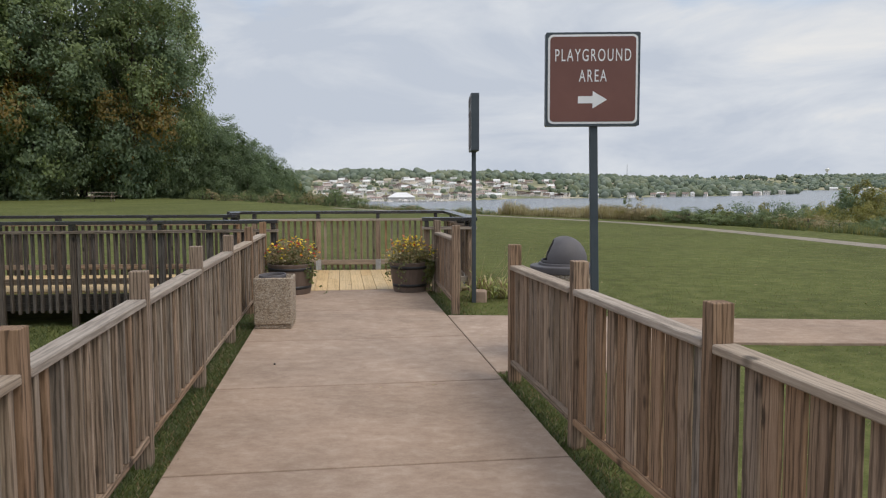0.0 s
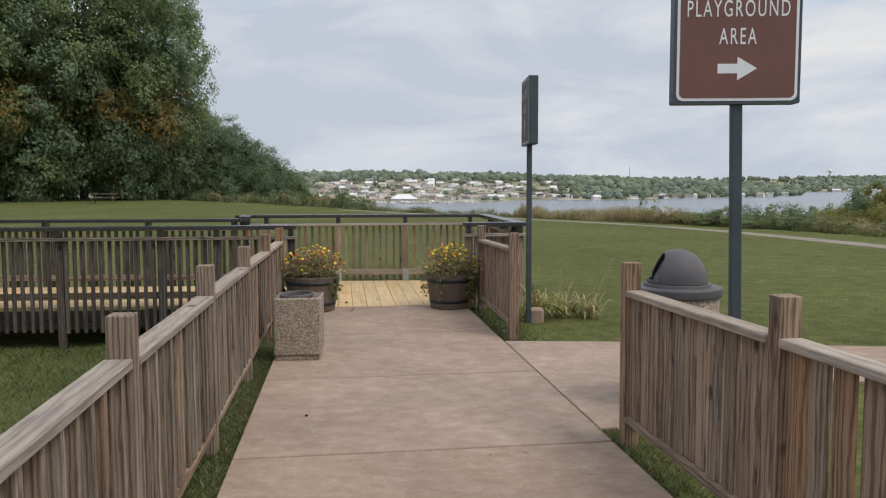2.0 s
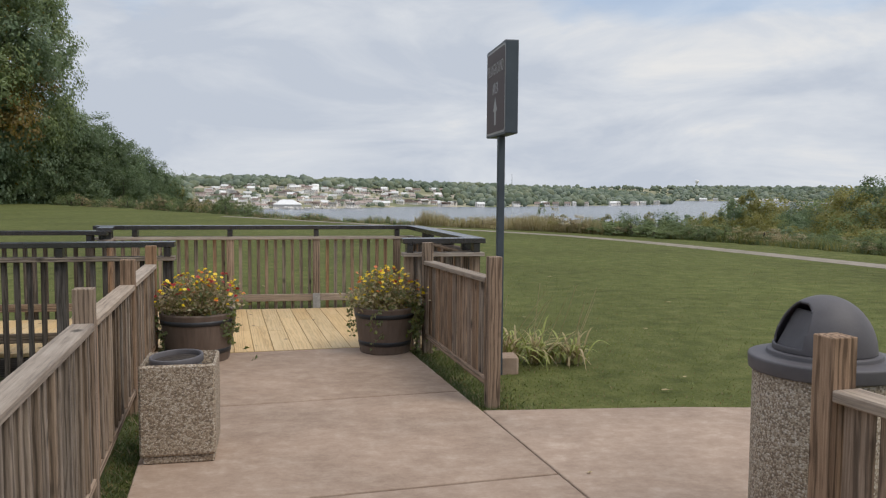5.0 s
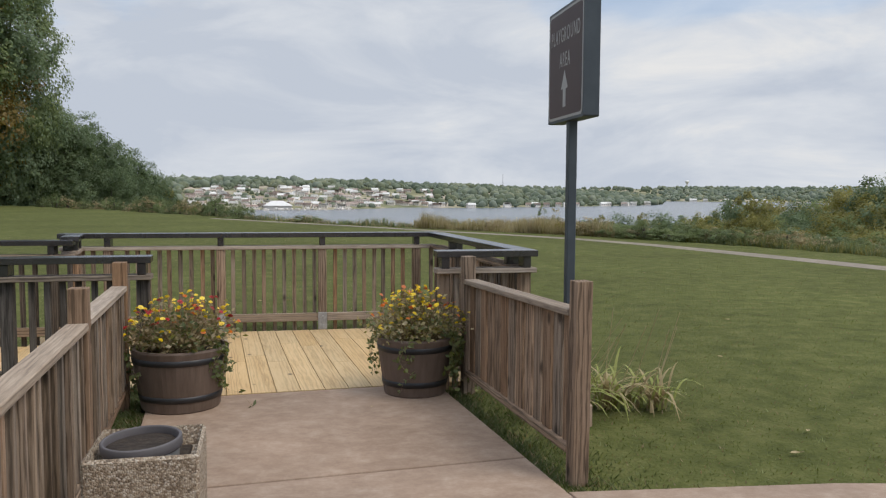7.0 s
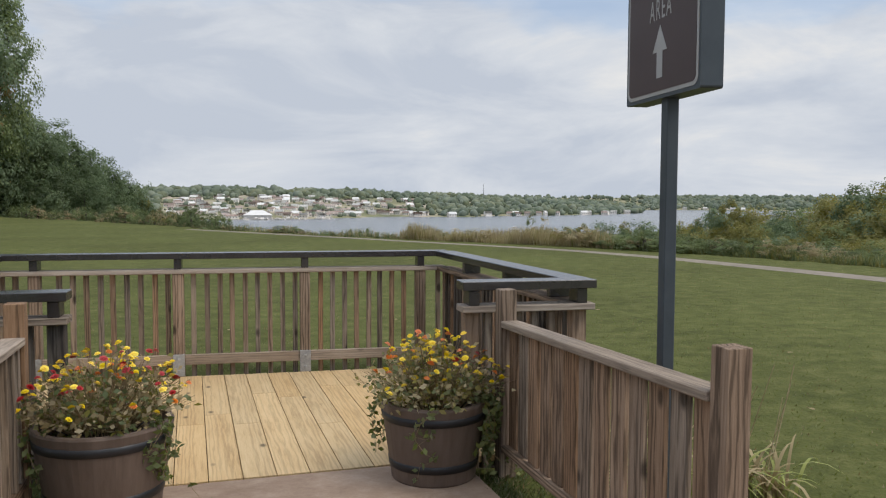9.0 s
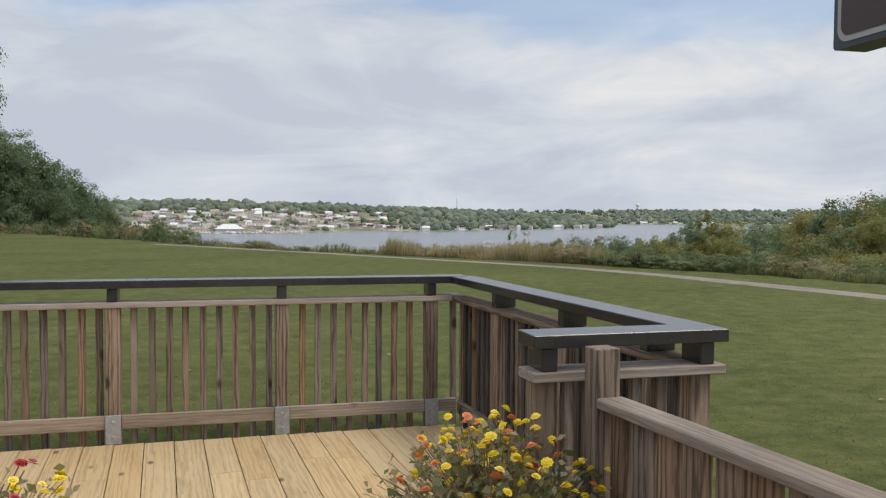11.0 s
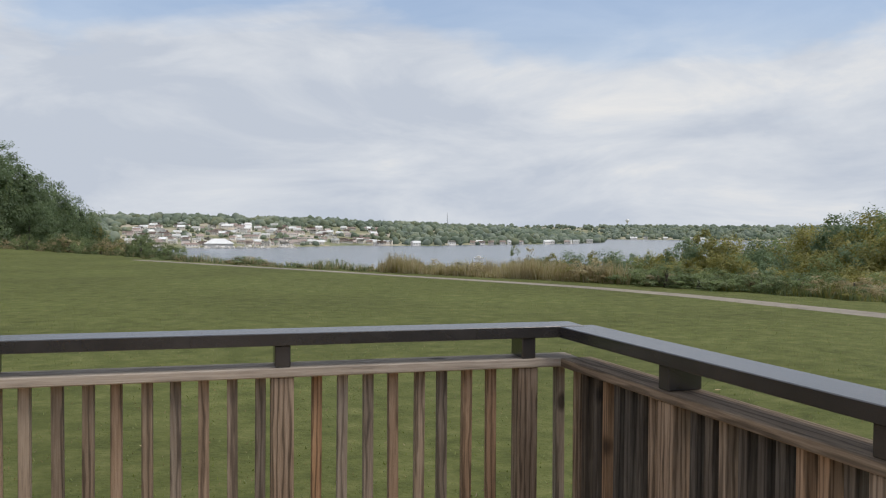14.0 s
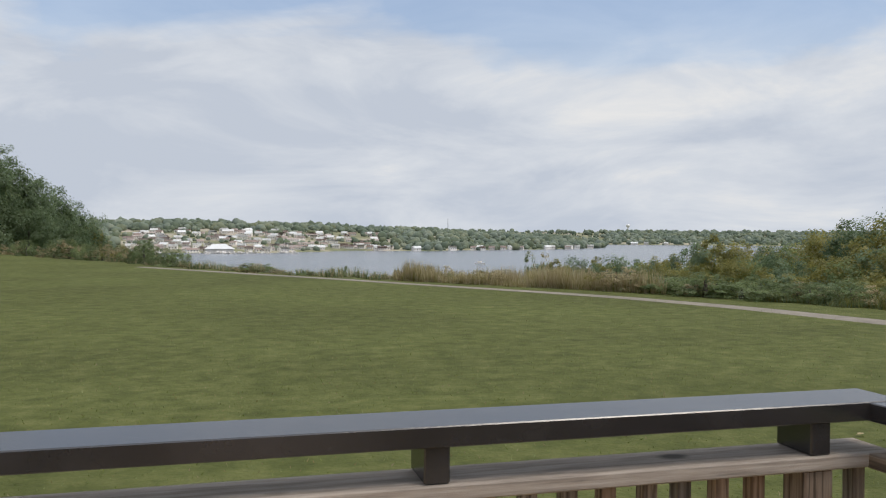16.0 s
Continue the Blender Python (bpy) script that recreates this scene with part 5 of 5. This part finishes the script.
blades("tall_grass", 30000, crest_band(4.4, 18.5, -0.7, 5), 0.2, 0.76, 0.013, 83, 0.18, "tall dry tan grass at the brow of the lawn", (0.05, 0.4), [M_BRUSH, M_LEAFY], "tall grass")
blades("tall_weeds", 16000, crest_band(-12, 5.0, 0.3, 4), 0.12, 0.5, 0.014, 84, 0.4, "rough green weeds at the brow of the lawn", (0.1, 0.5), [M_VINE, M_BRUSH], "weeds")
blades("rough_weeds", 22000, crest_band(17, 42, -0.1, 6), 0.12, 0.5, 0.015, 85, 0.45, "rough green and tan weeds behind the path", (0.1, 0.6), [M_VINE, M_LEAFY], "weeds")


# ---- the far shore ----
def lump():
    bm = bmesh.new()
    bmesh.ops.create_icosphere(bm, subdivisions=2, radius=1)
    v = np.array([p.co[:] for p in bm.verts])
    f = np.array([[q.index for q in p.verts] for p in bm.faces])
    bm.free()
    return v, f


def far_woods():
    r = random.Random(91)
    rn = np.random.default_rng(91)
    v0, f0 = lump()
    vs, fs, base = [], [], 0
    made = 0
    while made < 7000:
        a = r.uniform(-14, 46)
        shore = along(SHORE, a)
        t = r.random() ** 0.7
        d = shore + 12 + t * 700
        if made % 5 == 0:
            a, d = r.uniform(12, 46), r.uniform(2950, 3600)
        x, y = d * math.sin(radians(a)), 5 + d * math.cos(radians(a))
        town = -11.4 < a < 6.1 and d < shore + 420
        if town and noise.noise((x * 0.012, y * 0.012, 5.0)) < 0.03:
            continue
        s = (3.2 + 8.0 * r.random() ** 2.0) * (0.62 if town else 1.0)
        jit = 1 + 0.14 * rn.normal(0, 1, (len(v0), 1)).clip(-1.6, 1.6)
        vv = v0 * jit * np.array([s, s, s * r.uniform(0.75, 1.2)]) + np.array([x, y, ground_z(x, y) + s * 0.45])
        vs.append(vv)
        fs.append(f0 + base)
        base += len(v0)
        made += 1
    ob = new("far_woods", sheet("far_woods", np.concatenate(vs), np.concatenate(fs), [M_WOODS]))
    tagged(ob, "green woods on the far lake shore with haze in their colour", "woods", kind="stuff")


far_woods()


def house_meshes(w, d, h, pitch, roof_mat):
    bm = box(bmesh.new(), (-w / 2, -d / 2, -4), (w / 2, d / 2, h))
    for s in (-1, 1):
        bm.faces.new([bm.verts.new(p) for p in ((s * w / 2, -d / 2, h), (s * w / 2, d / 2, h), (s * w / 2, 0, h + pitch))])
    walls = mesh_of(bm, "wall", M_WALLW)
    bm = bmesh.new()
    o = 0.6
    a = [(-w / 2 - o, -d / 2 - o, h - 0.3), (w / 2 + o, -d / 2 - o, h - 0.3), (w / 2 + o, 0, h + pitch), (-w / 2 - o, 0, h + pitch), (w / 2 + o, d / 2 + o, h - 0.3), (-w / 2 - o, d / 2 + o, h - 0.3)]
    v = [bm.verts.new(p) for p in a]
    g = [bm.faces.new((v[0], v[1], v[2], v[3])), bm.faces.new((v[3], v[2], v[4], v[5]))]
    bmesh.ops.solidify(bm, geom=g, thickness=0.3)
    roof = mesh_of(bm, "roof", roof_mat)
    bm = box(bmesh.new(), (-0.7, -0.06, -0.8), (0.7, 0.06, 0.8))
    return walls, roof, mesh_of(bm, "window", M_PANE), (w, d, h)


HOUSES = [house_meshes(12, 9, 4.5, 3.4, M_ROOF), house_meshes(19, 10, 3.8, 2.8, M_ROOF), house_meshes(14, 9, 5.5, 3.4, M_ROOFW), house_meshes(30, 12, 4, 2.2, M_ROOF)]


def house(kind, a, d, turn, label, windows=True):
    walls, roof, win, (w, dd, h) = HOUSES[kind]
    x, y = d * math.sin(radians(a)), 5 + d * math.cos(radians(a))
    m = pose(x, y, max(-31.5, ground_z(x, y)), 0, 0, turn)
    t = thing("house", m, label, "house", "houses on the far shore")
    place(new("wall", walls), m.copy(), t)
    place(new("roof", roof), m.copy(), t)
    if windows:
        n = int(w // 4)
        for k in range(n):
            place(new("window", win), m @ pose(-w / 2 + (k + 0.5) * w / n, -dd / 2 - 0.02, h * 0.55), t)


rh = random.Random(95)
for i in range(206):
    a = rh.uniform(-10.9, 5.8) if i < 184 else rh.uniform(5.6, 21.1)
    back = rh.uniform(12, 400) if i < 184 else rh.uniform(8, 40)
    house(rh.choice((0, 0, 1, 2, 2, 2, 3)) if i < 184 else rh.choice((0, 2)), a, along(SHORE, a) + back, -a + rh.uniform(-30, 30), ("pale house with a brown roof among the trees", "pale building with a light roof on the hillside")[i % 2])
for i in range(7):
    a = rh.uniform(22.7, 29.5)
    house(2, a, along(SHORE, a) + rh.uniform(10, 40), -a, "small white house on the distant shore", False)


def hall():
    a, d = -4.97, 1362
    x, y = d * math.sin(radians(a)), 5 + d * math.cos(radians(a))
    m = pose(x, y, -31.5, 0, 0, 5)
    t = thing("lakeside_hall", m, "large white-roofed hall at the lake shore", "building")
    part("wall", box(bmesh.new(), (-22, -12, -2), (22, 12, 6)), M_WALLW, t, m=m.copy())
    bm = bmesh.new()
    low = [bm.verts.new(p) for p in ((-24, -14, 6), (24, -14, 6), (24, 14, 6), (-24, 14, 6))]
    up = [bm.verts.new(p) for p in ((-9, -2, 14), (9, -2, 14), (9, 2, 14), (-9, 2, 14))]
    for k in range(4):
        bm.faces.new((low[k], low[(k + 1) % 4], up[(k + 1) % 4], up[k]))
    bm.faces.new(up)
    bm.faces.new(low[::-1])
    part("roof", bm, M_ROOFW, t, "white hipped roof", m=m.copy())


hall()


def boat(a, d, s=1.0):
    x, y = d * math.sin(radians(a)), 5 + d * math.cos(radians(a))
    m = pose(x, y, -32, 0, 0, rh.uniform(0, 360)) @ Matrix.Scale(s, 4)
    t = thing("boat", m, "small white boat on the lake", "boat", "boats")
    bm = bmesh.new()
    ring = [[bm.verts.new(p) for p in pts] for pts in (((-4, -1, -0.2), (2.5, -1, -0.2), (4.0, 0, -0.2), (2.5, 1, -0.2), (-4, 1, -0.2)), ((-4.2, -1.4, 1.1), (3, -1.4, 1.2), (5.2, 0, 1.5), (3, 1.4, 1.2), (-4.2, 1.4, 1.1)))]
    for k in range(5):
        bm.faces.new((ring[0][k], ring[0][(k + 1) % 5], ring[1][(k + 1) % 5], ring[1][k]))
    bm.faces.new(ring[1])
    part("hull", bm, M_WALLW, t, m=m.copy())
    part("cabin", box(bmesh.new(), (-2, -0.9, 1.1), (1.5, 0.9, 2.6), 0.2), M_WALLW, t, m=m.copy())


for i in range(26):
    a = rh.uniform(-6.4, 0.1)
    boat(a, along(SHORE, a) - rh.uniform(15, 60), rh.uniform(1.0, 1.6))
boat(13.0, 900, 1.3)


def slope_house():
    """The gable of a house looking out of the trees below the path."""
    m = pose(92.6, 205, -10.6, 0, 0, 62)
    t = thing("house", m, "grey gabled house half hidden by trees", "house", "houses on the slope")
    bm = box(bmesh.new(), (-4.5, -3, -9), (4.5, 3, 2.6))
    for s in (-1, 1):
        bm.faces.new([bm.verts.new(p) for p in ((s * 4.5, -3, 2.6), (s * 4.5, 3, 2.6), (s * 4.5, 0, 5.0))])
    part("wall", bm, M_WALLW, t, m=m.copy())
    bm = bmesh.new()
    v = [bm.verts.new(p) for p in ((-4.9, -3.4, 2.4), (4.9, -3.4, 2.4), (4.9, 0, 5.1), (-4.9, 0, 5.1), (4.9, 3.4, 2.4), (-4.9, 3.4, 2.4))]
    g = [bm.faces.new((v[0], v[1], v[2], v[3])), bm.faces.new((v[3], v[2], v[4], v[5]))]
    bmesh.ops.solidify(bm, geom=g, thickness=0.25)
    part("roof", bm, M_ROOF, t, "brown shingled gable roof", m=m.copy())
    for y in (-1.3, 1.3):
        part("window", box(bmesh.new(), (-4.56, y - 0.45, 0.3), (-4.5, y + 0.45, 1.7)), M_PANE, t, m=m.copy())


slope_house()


def utility_pole():
    x, y = 98.6, 203
    z = ground_z(x, y)
    t = thing("utility_pole", pose(x, y, z), "weathered wooden utility pole among the trees", "utility pole")
    part("pole", lathe(bmesh.new(), [(0.16, -0.5), (0.14, -4.0 - z - 5), (0.11, -3.6 - z)], 8, (x, y, z)), M_GREY, t)
    part("crossarm", box(bmesh.new(), (x - 1.1, y - 0.06, -4.6), (x + 1.1, y + 0.06, -4.45)), M_GREY, t)


utility_pole()


def water_tower():
    a, d = 23.35, 3700
    x, y = d * math.sin(radians(a)), 5 + d * math.cos(radians(a))
    z = ground_z(x, y)
    t = thing("water_tower", pose(x, y, z), "white water tower on the far ridge", "water tower")
    part("stem", lathe(bmesh.new(), [(5, 0), (2.4, 6), (2.2, 22), (3.5, 26)], 12, (x, y, z)), M_WALLW, t)
    part("tank", lathe(bmesh.new(), [(3.5, 26), (8, 30), (9, 34), (7.5, 38), (2, 40)], 16, (x, y, z)), M_ROOFW, t, smooth=True)


def radio_mast():
    a, d = 10.8, 2150
    x, y = d * math.sin(radians(a)), 5 + d * math.cos(radians(a))
    z = ground_z(x, y)
    t = thing("radio_mast", pose(x, y, z), "thin grey radio mast on the far hill", "mast")
    part("lattice", lathe(bmesh.new(), [(0.9, 0), (0.7, 20), (0.4, 42)], 4, (x, y, z)), M_ZINC, t)


water_tower()
radio_mast()


# ---- picnic table by the trees ----
def picnic_table():
    x, y, z, _ = stand(183, 0, 68, START_EYE, -2.07)
    t = thing("picnic_table", pose(x, y, z, 0, 0, 12), "weathered wooden picnic table near the trees", "picnic table")
    m = PLACED[t]
    P = lambda *p: m @ Vector(p)
    for k in range(5):
        beam("tabletop_plank", P(-1.1, -0.32 + 0.16 * k, 0.76), P(1.1, -0.32 + 0.16 * k, 0.76), 0.145, 0.04, M_GREY, t)
    for s in (-1, 1):
        for k in range(2):
            beam("bench_plank", P(-1.1, s * (0.66 + 0.15 * k), 0.45), P(1.1, s * (0.66 + 0.15 * k), 0.45), 0.14, 0.04, M_GREY, t)
        beam("cross_brace", P(s * 0.8, -0.82, 0.41), P(s * 0.8, 0.82, 0.41), 0.04, 0.09, M_GREY, t)
        for q in (-1, 1):
            beam("leg", P(s * 0.8, q * 0.62, 0.0), P(s * 0.8, q * 0.2, 0.74), 0.09, 0.04, M_GREY, t, (1, 0, 0))


picnic_table()


# ---- fallen leaves and specks ----
def fallen_leaf(x, y, z, turn, size, label):
    m = pose(x, y, z, 0, 0, turn) @ Matrix.Scale(size, 4)
    t = thing("fallen_leaf", m, label, "leaf", "fallen leaves")
    bm = bmesh.new()
    spine = [bm.verts.new(p) for p in ((-0.5, 0, 0.05), (-0.15, 0, 0.0), (0.2, 0, 0.0), (0.5, 0, 0.09))]
    for s in (-1, 1):
        edge = [bm.verts.new(p) for p in ((-0.2, s * 0.27, 0.12), (0.2, s * 0.24, 0.10))]
        for f in ((spine[0], spine[1], edge[0]), (spine[1], spine[2], edge[1], edge[0]), (spine[2], spine[3], edge[1])):
            bm.faces.new(f if s > 0 else f[::-1])
    part("blade", bm, M_DRY, t, m=m.copy())
    part("stalk", box(bmesh.new(), (-0.8, -0.02, 0.04), (-0.5, 0.02, 0.08)), M_STEM, t, m=m.copy())


rl = random.Random(17)
for x, y in ((2.27, 7.68), (2.05, 9.2), (3.1, 10.4), (2.6, 8.1), (4.2, 12.5), (1.9, 11.3), (5.4, 10.1), (0.4, 15.2), (-1.6, 14.6), (3.3, 15.8)):
    fallen_leaf(x, y, ground_z(x, y) + 0.02, rl.uniform(0, 360), rl.uniform(0.05, 0.08), "curled tan leaf lying on the lawn")
for x, y in ((0.9, 2.9), (0.35, 3.75), (0.55, 3.8), (0.75, 3.85), (-0.2, 8.9), (1.15, 5.9)):
    fallen_leaf(x, y, 0.004, rl.uniform(0, 360), rl.uniform(0.02, 0.035), "small brown leaf on the concrete walkway")
